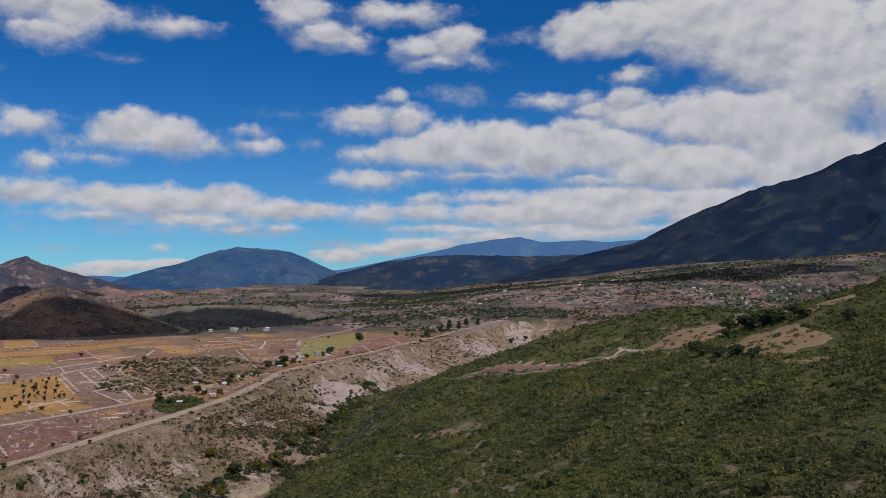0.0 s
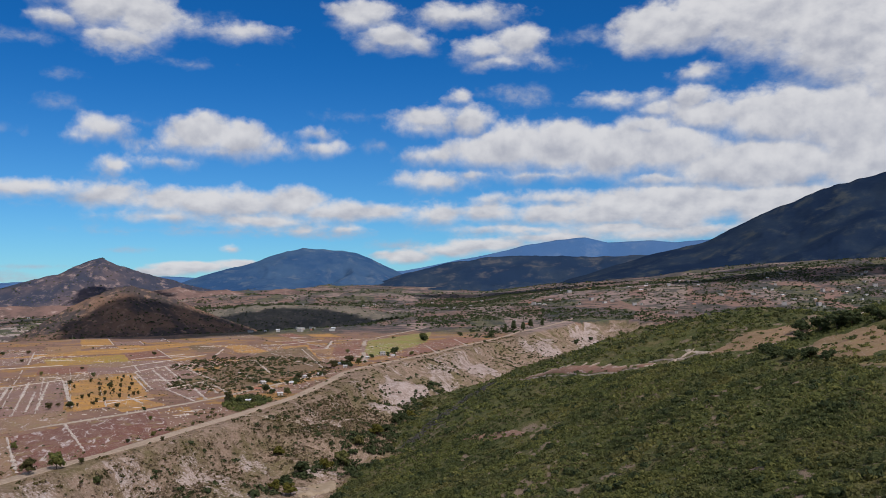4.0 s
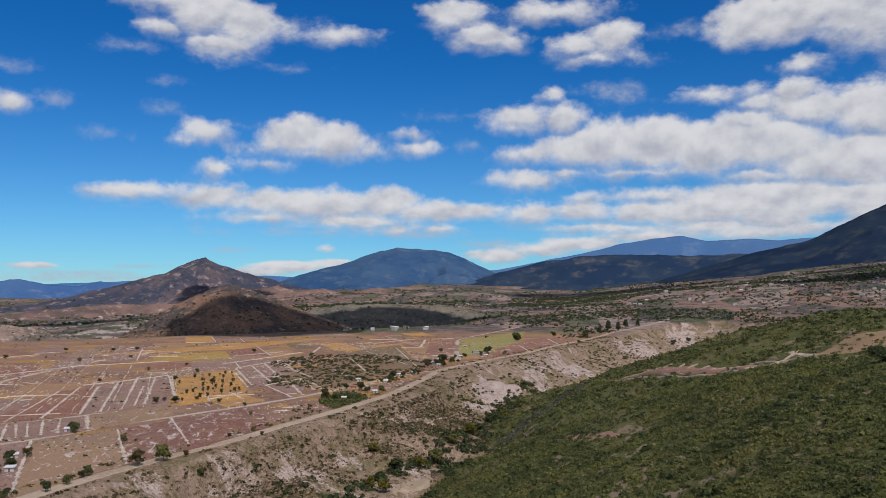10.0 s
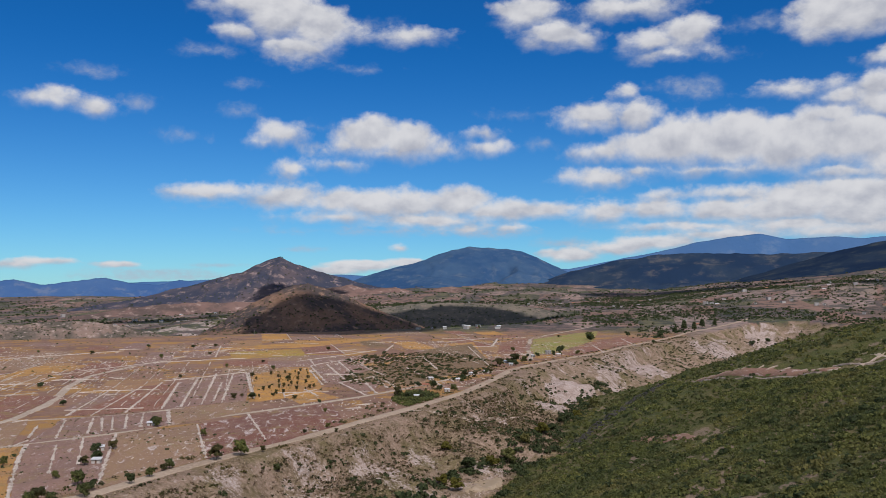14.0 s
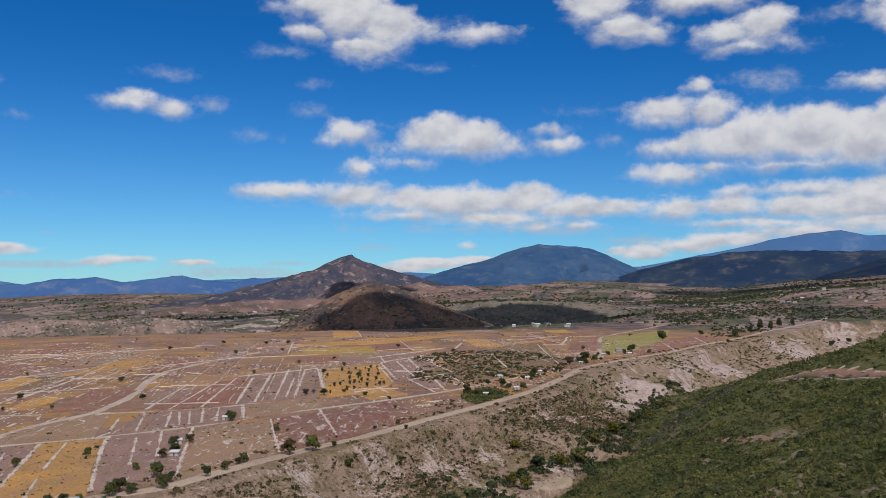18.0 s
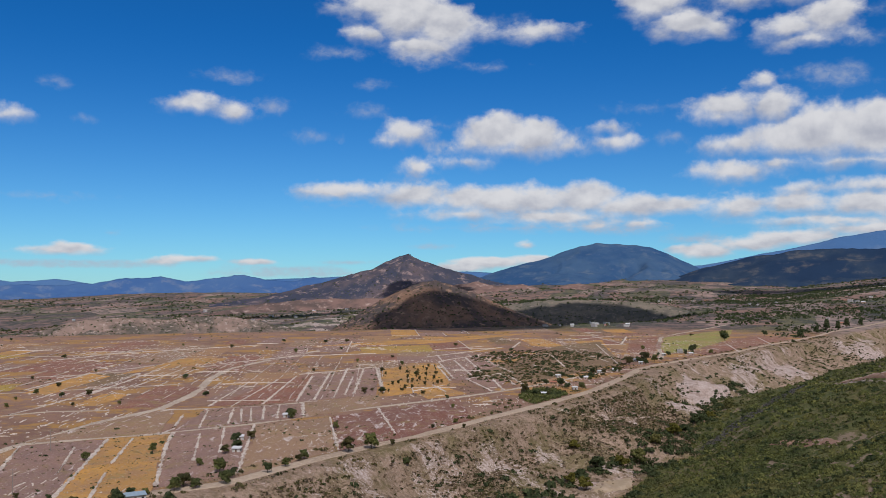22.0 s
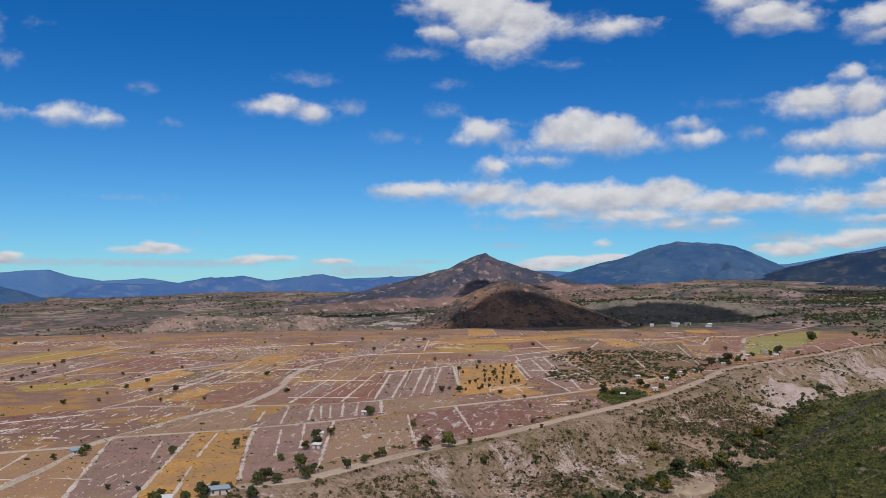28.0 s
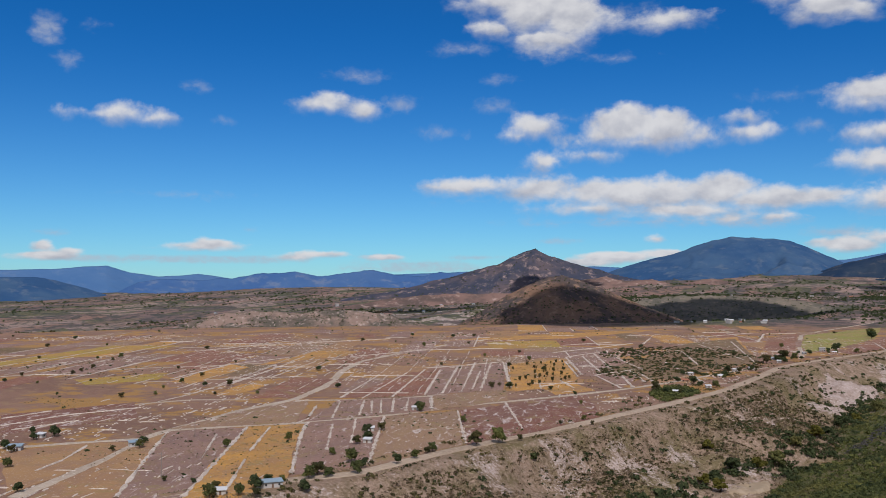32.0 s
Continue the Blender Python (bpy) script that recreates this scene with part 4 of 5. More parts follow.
def patch(cx, cy, rx, ry, turn, kind, seed):
    """A clearing of uneven outline laid over sloping ground."""
    n, m = 36, 8
    a = np.linspace(0, 2 * np.pi, n + 1)
    r = np.linspace(0, 1, m)
    aa, rr = np.meshgrid(a, r)
    edge = 1 + 0.16 * np.sin(aa * 2 + seed) + 0.10 * np.sin(aa * 5 + seed * 2)
    u, v = np.cos(aa) * rr * edge * rx, np.sin(aa) * rr * edge * ry
    c, s = math.cos(radians(turn)), math.sin(radians(turn))
    x, y = cx + u * c - v * s, cy + u * s + v * c
    z = land(x, y)[0] + 0.25 - 0.6 * (rr > 0.99)
    return tagged(new("field", sheet("field", x, y, z, SOILS[kind])), SOIL_WORDS[kind], "field", "fields on the spur")


patch(124, 432, 26, 30, 30, "spur_tan", 1)
patch(131, 346, 15, 44, -12, "spur_tan", 2)
patch(170, 392, 14, 12, 0, "spur_tan", 7)
patch(118, 288, 4, 17, 0, "spur_ochre", 3)
patch(-8, 420, 5, 22, 40, "spur_clay", 5)
track([(92, 470), (100, 440), (110, 413), (121, 398), (128, 410)], 2.4)
track([(-149, 482), (-136, 486), (-124, 507), (-112, 525), (-98, 541)], 2.5)
track([(136, 446), (150, 436), (161, 425), (168, 420)], 3)
# a terrace of red earth, cut across by short stone walls
x, y, z = ribbon([(14, 575), (30, 530), (50, 490), (72, 455)], 8.5, [(-1, -0.3), (-0.9, 0.5), (0.0, 0.6), (0.9, 0.5), (1, -0.3)], 5.0, 0.15, 9)
tagged(new("terrace", sheet("terrace", x, y, z, SOILS["spur_clay"])), "narrow terrace of red earth on the spur", "terrace", kind="structure")
old_wall = earth("brown_terrace_stone", (0.33, 0.26, 0.20), (0.25, 0.195, 0.15), (0.42, 0.35, 0.28), grain=0.8, patch=0.1, bump=0.7)
for i in range(11):
    t = i / 10
    cx, cy = 14 + 58 * t, 575 - 120 * t
    low_wall([(cx - 3.4, cy - 1.6), (cx + 3.0, cy + 1.5)], 1.0, 1.5).data.materials[0] = old_wall
low_wall([(8, 572), (24, 526), (44, 486), (66, 451)], 1.2, 1.2).data.materials[0] = old_wall
low_wall([(74, 470), (86, 452), (98, 440)], 1.6, 1.6).data.materials[0] = old_wall
low_wall([(80, 448), (96, 462)], 1.6, 1.6).data.materials[0] = old_wall

# a muddy pool in the ravine's bed
mud = earth("pool_mud", (0.33, 0.25, 0.155), (0.29, 0.215, 0.135), (0.37, 0.29, 0.20), rough=0.45, bump=0.05)
a = np.linspace(0, 2 * np.pi, 33)
aa, rr = np.meshgrid(a, np.linspace(0, 1, 6))
px, py = -92 + np.cos(aa) * rr * 6 + np.sin(aa) * rr * 4, 423 + np.sin(aa) * rr * 20
low = float(np.median(land(px, py)[0])) + 0.1
tagged(new("pool", sheet("pool", px, py, np.where(rr > 0.99, land(px, py)[0] - 0.3, np.maximum(land(px, py)[0] + 0.2, low)), mud)), "shallow tan muddy pool in the ravine", "pool", kind="structure")

# strips of further fields, in rows that run away from the ravine
rng = random.Random(7)
row_way = Vector((-0.46, 0.89)).normalized()
row_side = Vector((0.89, 0.46)).normalized()
for lane in range(-26, 14):
    u = -80.0
    while u < 1300:
        length, wide = rng.uniform(60, 190), rng.uniform(24, 44)
        base = Vector((-330, 330)) + row_way * u + row_side * (lane * 40)
        u += length + rng.uniform(4, 16)
        mid = base + row_way * length / 2
        d = mid.length
        if d < 560 or d > 1400 or rng.random() < 0.4:
            continue
        corners = [base, base + row_side * wide, base + row_side * wide + row_way * length, base + row_way * length]
        inside = side_of(np.array([c.x for c in corners]), np.array([c.y for c in corners]), FAR_EDGE)
        rim = side_of(np.array([c.x for c in corners]), np.array([c.y for c in corners]), RIM)
        if inside.max() > -8 or rim.min() < 30:
            continue
        kind = rng.choice(["grey_soil", "grey_soil", "red_soil", "red_soil", "stubble", "tan", "tan", "ochre", "red_soil", "scrub_soil", "stubble", "grey_soil"])
        field([(c.x, c.y) for c in corners], kind, 0.05 + 0.03 * (lane % 3))
        if rng.random() < 0.42:
            low_wall([tuple(corners[1]), tuple(corners[2])], rng.uniform(0.9, 1.5))
        if rng.random() < 0.3:
            low_wall([tuple(corners[0]), tuple(corners[1])], rng.uniform(1.0, 1.8))


# thin broken rows of stones that part the narrow plots
for i in range(24):
    start = Vector((-640 + 17.5 * i, 330 + 7.8 * i)) + row_way * rng.uniform(-30, 30)
    u, end = 0.0, rng.uniform(120, 330)
    while u < end:
        run = rng.uniform(14, 46)
        a, b = start + row_way * u, start + row_way * (u + run)
        u += run + rng.uniform(3, 26)
        low_wall([(a.x, a.y), ((a.x + b.x) / 2 + rng.uniform(-.8, .8), (a.y + b.y) / 2), (b.x, b.y)], rng.uniform(0.55, 0.95))


# ---- cleared stones ----
def stone_rows():
    """Long low heaps of pale cleared stones along the field rows, in one mesh."""
    rng = np.random.default_rng(17)
    n = 17000
    a, d = np.radians(rng.uniform(0, 62, n)), np.sqrt(rng.uniform(190 ** 2, 1150 ** 2, n))
    x, y = -np.sin(a) * d, np.cos(a) * d
    ok = (side_of(x, y, RIM) > 22) & (side_of(x, y, FAR_EDGE) < -10) & (fbm(x / 70, y / 70, 4, 91) > rng.uniform(0.0, 0.6, n))
    x, y = x[ok], y[ok]
    n = len(x)
    turn = math.radians(117) + rng.normal(0, 0.07, n) + (rng.random(n) < 0.12) * math.pi / 2
    half, wide, tall = 0.5 + 7.0 * rng.random(n) ** 4, rng.uniform(0.2, 0.55, n) + 0.0004 * np.hypot(x, y), rng.uniform(0.2, 0.45, n)
    shape = np.array([(-1, 0, 0), (-0.5, 1, 0), (0.6, 0.8, 0), (1, 0, 0), (0.5, -1, 0), (-0.6, -0.8, 0), (-0.5, 0.1, 1), (0.45, -0.1, 0.8)])
    u, v, w = shape[:, 0] * half[:, None], shape[:, 1] * wide[:, None], shape[:, 2] * tall[:, None]
    c, s = np.cos(turn)[:, None], np.sin(turn)[:, None]
    z = land(x, y)[0][:, None] + 0.1
    verts = np.stack([x[:, None] + u * c - v * s, y[:, None] + u * s + v * c, z + w + np.where(shape[:, 2] > 0, 0, -0.2)], -1).reshape(-1, 3)
    tris = np.array([(0, 6, 1), (1, 6, 7), (1, 7, 2), (2, 7, 3), (3, 7, 4), (4, 7, 6), (4, 6, 5), (5, 6, 0)])[:, ::-1]
    faces = (np.arange(n)[:, None, None] * 8 + tris).reshape(-1, 3)
    me = mesh_from("stone_heaps", verts.tolist(), faces.tolist(), wall_stone)
    return tagged(new("stone_heaps", me), "long low heaps of pale cleared field stones", "stones", kind="stuff")


stone_rows()


# ---- leaves ----
def leaf_cloud(centres, sizes, count, leaf, seed, squash=0.75):
    """Clumps of many small leaf faces round each centre: arrays of corners for one mesh."""
    rng = np.random.default_rng(seed)
    n = len(centres)
    way = rng.normal(size=(n, count, 3))
    way /= np.linalg.norm(way, axis=2, keepdims=True)
    way[..., 2] = np.where(way[..., 2] < -0.25, -way[..., 2], way[..., 2])
    lumps = 1 + 0.28 * np.sin(way[..., 0] * 5 + rng.uniform(0, 6, (n, 1))) * np.cos(way[..., 1] * 4 + rng.uniform(0, 6, (n, 1)))
    r = sizes[:, None] * lumps * rng.uniform(0.62, 1.05, (n, count))
    mid = centres[:, None, :] + way * r[..., None] * np.array([1, 1, squash])
    normal = way + rng.normal(scale=0.45, size=way.shape)
    normal /= np.linalg.norm(normal, axis=2, keepdims=True)
    a = np.cross(normal, rng.normal(size=way.shape))
    a /= np.linalg.norm(a, axis=2, keepdims=True)
    b = np.cross(normal, a)
    s = leaf * sizes[:, None, None] * rng.uniform(0.6, 1.25, (n, count, 1))
    quads = np.stack([mid - a * s, mid - b * s * 0.8, mid + a * s, mid + b * s * 0.8], 2)
    return quads.reshape(-1, 4, 3)


def leaf_mesh(name, quads, mat):
    me = bpy.data.meshes.new(name)
    n = len(quads)
    me.vertices.add(n * 4)
    me.vertices.foreach_set("co", quads.reshape(-1).astype(np.float32))
    me.loops.add(n * 4)
    me.loops.foreach_set("vertex_index", np.arange(n * 4))
    me.polygons.add(n)
    me.polygons.foreach_set("loop_start", np.arange(0, n * 4, 4))
    me.materials.append(mat)
    me.update(calc_edges=True)
    return me


green_leaf = foliage("scrub_leaf", (0.090, 0.106, 0.040), (0.176, 0.182, 0.064), (0.205, 0.165, 0.070))
dark_leaf = foliage("dark_leaf", (0.042, 0.058, 0.026), (0.098, 0.118, 0.050))
grey_leaf = foliage("dry_leaf", (0.06, 0.062, 0.026), (0.13, 0.115, 0.05), (0.17, 0.125, 0.07))
yellow_leaf = foliage("yellow_leaf", (0.10, 0.095, 0.02), (0.18, 0.16, 0.035))
bark = plain("bark", (0.14, 0.105, 0.08), 0.9, 0.3, 3.0)


def scatter(n, turn, reach, seed, near=1.0):
    """Points in a sector round the origin, even per area (near > 1 favours the near ones)."""
    rng = np.random.default_rng(seed)
    a = np.radians(rng.uniform(turn[0], turn[1], n))
    d = np.sqrt(rng.uniform(reach[0] ** 2, reach[1] ** 2, n))
    return -np.sin(a) * d, np.cos(a) * d, rng


def scrub(name, label, n, turn, reach, keep, sizes, mat, count, leaf, seed):
    if reach is None:
        rng = np.random.default_rng(seed)
        x, y = rng.uniform(turn[0], turn[1], n), rng.uniform(turn[2], turn[3], n)
    else:
        x, y, rng = scatter(n, turn, reach, seed)
    z, flank, spur, s = land(x, y)
    ok = keep(x, y, z, flank, spur, s, rng)
    x, y, z = x[ok], y[ok], z[ok]
    r = sizes[0] + (sizes[1] - sizes[0]) * rng.random(len(x)) ** 2.2
    quads = leaf_cloud(np.stack([x, y, z + r * 0.2], 1), r, count, leaf, seed, 0.62)
    return tagged(new(name, leaf_mesh(name, quads, mat)), label, "scrub", kind="stuff")


SPUR_FIELDS = [(124, 432, 29, 31), (131, 346, 17, 45), (170, 392, 15, 13), (118, 288, 6, 18), (105, 430, 12, 28), (88, 452, 14, 14)]
TERRACE = [(14, 575), (30, 530), (50, 490), (72, 455)]


def open_ground(x, y):
    """Clearings on the spur: its two little fields, the terrace and bare streaks."""
    clear = np.zeros(np.shape(x), bool)
    for cx, cy, rx, ry in SPUR_FIELDS:
        clear |= np.hypot((x - cx) / rx, (y - cy) / ry) < 1
    clear |= np.abs(side_of(x, y, TERRACE)) < 10
    return clear


def on_spur(x, y, z, flank, spur, s, rng):
    gaps = fbm(x / 34, y / 34, 4, 51)
    return (spur > 0.6) & (~open_ground(x, y) | (rng.random(len(x)) < 0.15)) & (rng.random(len(x)) < np.clip(1.05 - 0.75 * smoothstep(gaps, 0.3, 0.8), 0.3, 1) * (1 - 0.85 * spur_bare(x, y)))


def on_flank(x, y, z, flank, spur, s, rng):
    gaps = fbm(x / 40, y / 40, 3, 57) * 0.6
    return (flank > 0.5) & (s < -4.5) & (rng.random(len(x)) < np.clip(0.66 + gaps - bare_ground(x, y) * 0.7, 0.06, 1))


def in_ravine(x, y, z, flank, spur, s, rng):
    edge = np.minimum(flank, spur)
    low = (flank > 0.02) & (spur > 0.02) | ((flank > 0.5) & (z < -15) & (s < -40))
    return low & (rng.random(len(x)) < 0.8) & (np.hypot((x + 92 - (y - 423) * 0.2) / 12, (y - 420) / 34) > 1)


scrub("spur_scrub", "dense green shrubs on the spur, the nearest", 19000, (-36, 22), (95, 260), on_spur, (0.35, 1.5), green_leaf, 26, 0.32, 61)
scrub("spur_scrub", "dense green shrubs on the spur", 30000, (-36, 22), (260, 470), on_spur, (0.45, 1.6), green_leaf, 14, 0.44, 62)
scrub("spur_scrub", "dense green shrubs along the spur's crest", 15000, (-36, 14), (470, 800), on_spur, (0.7, 2.0), green_leaf, 9, 0.56, 63)
scrub("spur_thicket", "darker taller bushes scattered through the green scrub", 3200, (-36, 20), (95, 700), on_spur, (0.8, 2.3), dark_leaf, 40, 0.30, 64)
scrub("flank_scrub", "dry olive shrubs scattered over the eroded flank", 58000, (-260, 0, 110, 620), None, on_flank, (0.3, 1.15), grey_leaf, 14, 0.46, 65)
straw_leaf = foliage("straw", (0.26, 0.195, 0.12), (0.44, 0.345, 0.23))
scrub("flank_tufts", "straw-coloured grass tufts over the eroded flank", 70000, (-260, 0, 110, 560), None, on_flank, (0.25, 0.85), straw_leaf, 7, 0.55, 98)
brown_leaf = foliage("brown_scrub", (0.14, 0.105, 0.065), (0.30, 0.215, 0.145))
scrub("flank_tufts", "brown dry brush over the eroded flank", 62000, (-260, 0, 110, 620), None, on_flank, (0.3, 1.15), brown_leaf, 9, 0.5, 101)
scrub("flank_scrub", "dry shrubs on the far part of the eroded flank", 24000, (-14, 14), (580, 1600), on_flank, (0.6, 2.0), grey_leaf, 10, 0.5, 66)
scrub("flank_bushes", "dark green bushes on the eroded flank", 9000, (-260, 60, 110, 1200), None, on_flank, (0.7, 2.2), dark_leaf, 30, 0.34, 67)
scrub("ravine_thicket", "dark green thicket along the ravine's bed", 11000, (-6, 26), (300, 800), in_ravine, (1.4, 3.4), dark_leaf, 40, 0.28, 68)


bare_twig = foliage("leafless_twig", (0.10, 0.095, 0.085), (0.17, 0.155, 0.14))
scrub("leafless_thicket", "grey leafless scrub on the ravine side of the spur", 9000, (-70, 10, 470, 690), None,
      lambda x, y, z, f, p, s, r: (p > 0.5) & (np.abs(side_of(x, y, [(-60, 520), (-38, 580), (-12, 660)]) + fbm(x / 20, y / 20, 3, 93) * 6) < 7), (0.5, 1.5), bare_twig, 18, 0.34, 94)


def hill_scrub(ob, name, label, n, sizes, seed):
    """Scrub rooted on a hill's own surface."""
    rng = np.random.default_rng(seed)
    co = np.empty(len(ob.data.vertices) * 3)
    ob.data.vertices.foreach_get("co", co)
    co = co.reshape(-1, 3)
    co = co[co[:, 2] > co[:, 2].min() + 3]
    at = co[rng.integers(0, len(co), n)] + rng.normal(scale=(2.0, 2.0, 0.0), size=(n, 3))
    r = sizes[0] + (sizes[1] - sizes[0]) * rng.random(n) ** 2
    return tagged(new(name, leaf_mesh(name, leaf_cloud(at, r, 8, 0.55, seed), dark_leaf)), label, "scrub", kind="stuff")


hill_scrub(HILL_THING, "hill_scrub", "dark scrub dotted over the rounded hill", 2600, (0.8, 2.4), 95)
hill_scrub(PEAK_THING, "peak_scrub", "dark scrub on the pointed mountain", 4000, (1.2, 3.4), 96)
hill_scrub(RIDGE_THING, "ridge_scrub", "dark scrub over the low ridge", 1700, (0.8, 2.6), 90)
hill_scrub(BLUFF_THING, "bluff_scrub", "dark scrub on the eroded bluff", 1500, (0.8, 2.4), 97)


def valley(x, y, z, flank, spur, s, rng):
    clump = fbm(x / 240, y / 240, 4, 71) + 0.5 * fbm(x / 60, y / 60, 3, 73)
    past = side_of(x, y, FAR_EDGE)
    out = (past > 0) | (y > 1500) | (x > -60)
    return (s > 25) & out & (rng.random(len(x)) < np.clip(0.25 + clump * 0.9, 0.02, 1))


scrub("valley_trees", "small dark trees and hedges scattered over the wide valley", 24000, (-34, 30), (1250, 2500), valley, (1.4, 4.0), dark_leaf, 9, 0.52, 75)
scrub("valley_trees", "small dark trees towards the foot of the mountains", 22000, (-34, 62), (2300, 4300), valley, (2.2, 5.5), dark_leaf, 7, 0.58, 76)
def woods(x, y, z, flank, spur, s, rng):
    clump = fbm(x / 300, y / 170, 4, 87) + 0.6 * fbm(x / 50, y / 50, 3, 89)
    return (s > 10) & ((y > 1450) | (x > 60)) & (rng.random(len(x)) < np.clip(0.1 + clump * 1.6, 0.02, 1))


scrub("valley_woods", "dark woods and hedges round the village", 42000, (-34, 6), (1050, 2700), woods, (1.4, 4.0), dark_leaf, 8, 0.55, 86)
scrub("badland_scrub", "dark scrub on the badlands past the plateau", 7000, (24, 64), (1100, 2500), valley, (1.5, 3.6), grey_leaf, 9, 0.5, 77)
def in_plots(x, y, z, flank, spur, s, rng):
    grown = (np.hypot((x + 205) / 60, (y - 720) / 130) < 1) | (np.hypot((x + 165) / 16, (y - 530) / 60) < 1) | (np.hypot((x + 250) / 60, (y - 820) / 90) < 1)
    return grown & (s > 18) & (fbm(x / 30, y / 30, 3, 79) > -0.35)


def on_plateau(x, y, z, flank, spur, s, rng):
    return (s > 20) & (side_of(x, y, FAR_EDGE) < -10) & (fbm(x / 90, y / 90, 3, 83) > 0.05)


scrub("plot_scrub", "olive scrub on fallow plots beside the rim road", 3600, (-330, -110, 440, 930), None, in_plots, (0.6, 1.8), grey_leaf, 20, 0.42, 78)
scrub("plot_bushes", "dark bushes on fallow plots beside the rim road", 1500, (-330, -110, 440, 930), None, in_plots, (0.9, 2.2), dark_leaf, 26, 0.36, 81)
scrub("roadside_thicket", "dense green thicket between the track and the rim road", 1500, (-185, -130, 490, 580), None,
      lambda x, y, z, f, p, s, r: (np.hypot((x + 159) / 15 + (y - 533) / 60, (y - 533) / 36) < 1) & (np.abs(side_of(x, y, ROAD)) > 5), (0.8, 2.3), green_leaf, 24, 0.38, 106)
scrub("field_bushes", "small dark bushes dotted along the field edges", 2600, (0, 62), (220, 1300), on_plateau, (0.4, 1.25), dark_leaf, 16, 0.46, 82)
scrub("field_weeds", "dry tufts and weeds over the fields", 9000, (0, 62), (200, 800), on_plateau, (0.25, 0.6), grey_leaf, 7, 0.6, 84)
scrub("field_stubble", "straw tufts left on the fields", 16000, (8, 62), (190, 560), on_plateau, (0.18, 0.45), straw_leaf, 5, 0.65, 99)
def on_verge(x, y, z, flank, spur, s, rng):
    return (s > -7) & (s < 24) & (np.abs(side_of(x, y, ROAD)) > 4.8) & (fbm(x / 12, y / 12, 3, 103) > -0.25)


scrub("verge_scrub", "olive shrubs along both sides of the rim road", 26000, (-280, 40, 120, 1300), None, on_verge, (0.3, 1.5), grey_leaf, 12, 0.46, 104)
scrub("verge_tufts", "straw tufts along both sides of the rim road", 60000, (-280, -90, 120, 700), None, on_verge, (0.2, 0.7), straw_leaf, 6, 0.6, 105)
scrub("rim_scrub", "weeds and small bushes along the road's verge", 4200, (0, 56), (200, 1250),
      lambda x, y, z, f, p, s, r: (np.abs(s - 14) < 4) | (np.abs(s + 3) < 3), (0.4, 1.4), grey_leaf, 18, 0.4, 80)


# ---- trees ----
def make_tree(label, tall, spread, mat, seed, form="round"):
    """A tree 1 unit high times tall: forked trunk, limbs, and a crown of leaf clumps."""
    rnd = random.Random(seed)
    tree = thing("tree", label, "tree", "trees on the plateau")
    bm = bmesh.new()

    def limb(a, b, r0, r1):
        a, b = Vector(a), Vector(b)
        turn = (b - a).to_track_quat("Z", "Y").to_matrix().to_4x4()
        bmesh.ops.create_cone(bm, cap_ends=True, segments=7, radius1=r0, radius2=r1, depth=(b - a).length, matrix=Matrix.Translation((a + b) / 2) @ turn)

    top = (rnd.uniform(-.03, .03) * tall, rnd.uniform(-.03, .03) * tall, tall * (0.85 if form == "tall" else 0.5))
    limb((0, 0, -0.3), top, tall * 0.032, tall * 0.014)
    lumps = []
    for i in range(13 if form == "round" else 12):
        a = i * 2.4 + rnd.random()
        if form == "tall":
            up = 0.22 + 0.75 * i / 12
            out = spread * (1.05 - up) * 0.55 + 0.02
        else:
            up, out = rnd.uniform(0.24, 0.80), spread * rnd.uniform(0.15, 0.55)
        tip = (math.cos(a) * out * tall, math.sin(a) * out * tall, up * tall)
        start = tuple(c * min(1.0, up * 0.55 + 0.1) for c in top)
        limb(start, tip, tall * 0.014, tall * 0.005)
        lumps.append((*tip, tall * rnd.uniform(0.19, 0.29) * (0.75 if form == "tall" else 1.0)))
    part("trunk", bm, bark, tree)
    lumps = np.array(lumps)
    quads = leaf_cloud(lumps[:, :3], lumps[:, 3], 60, 0.34, seed, 0.85)
    crown = new("crown", leaf_mesh("crown", quads, mat))
    crown.parent = tree
    return tree


TREE_KINDS = [make_tree("dark green broad-crowned tree beside the fields", 1.0, 0.62, dark_leaf, 3), make_tree("olive-green bushy tree beside a field", 1.0, 0.75, grey_leaf, 5),
              make_tree("fresh green leafy tree on the plateau", 1.0, 0.7, green_leaf, 8), make_tree("tall slender dark tree by the road", 1.0, 0.45, dark_leaf, 12, "tall"),
              make_tree("yellow-green tree by the ravine bed", 1.0, 0.7, yellow_leaf, 15)]


ORCHARD = [(-329, 643), (-305, 700), (-238, 563), (-250, 498)]


def plant(kind, x, y, tall, sink=0.0, wide=1.0):
    rnd = random.Random(int(x * 13 + y * 7))
    m = pose(x, y, height(x, y) - sink, 0, 0, rnd.uniform(0, 360)) @ Matrix.Diagonal((tall * wide, tall * wide, tall, 1))
    return copy_thing(TREE_KINDS[kind], m)


TREES_0 = [(-181, 324, 7.2), (-176, 335, 7.8), (-189, 277, 4.7), (-206, 271, 6.1), (-192, 256, 5.3), (-196, 265, 3.8), (-220, 277, 3.6), (-202, 246, 5.7), (-201, 240, 5.6), (-192, 227, 4.6), (-197, 246, 4.1), (-267, 498, 5.1), (-332, 688, 4.4), (-191, 462, 2.9), (-162, 340, 3.9), (-171, 345, 3.2), (-490, 767, 5.3), (-380, 696, 4.1), (-190, 304, 4.6), (-189, 289, 4.0), (-190, 300, 3.2), (-216, 374, 3.9), (-173, 393, 2.5), (-169, 412, 2.9)]
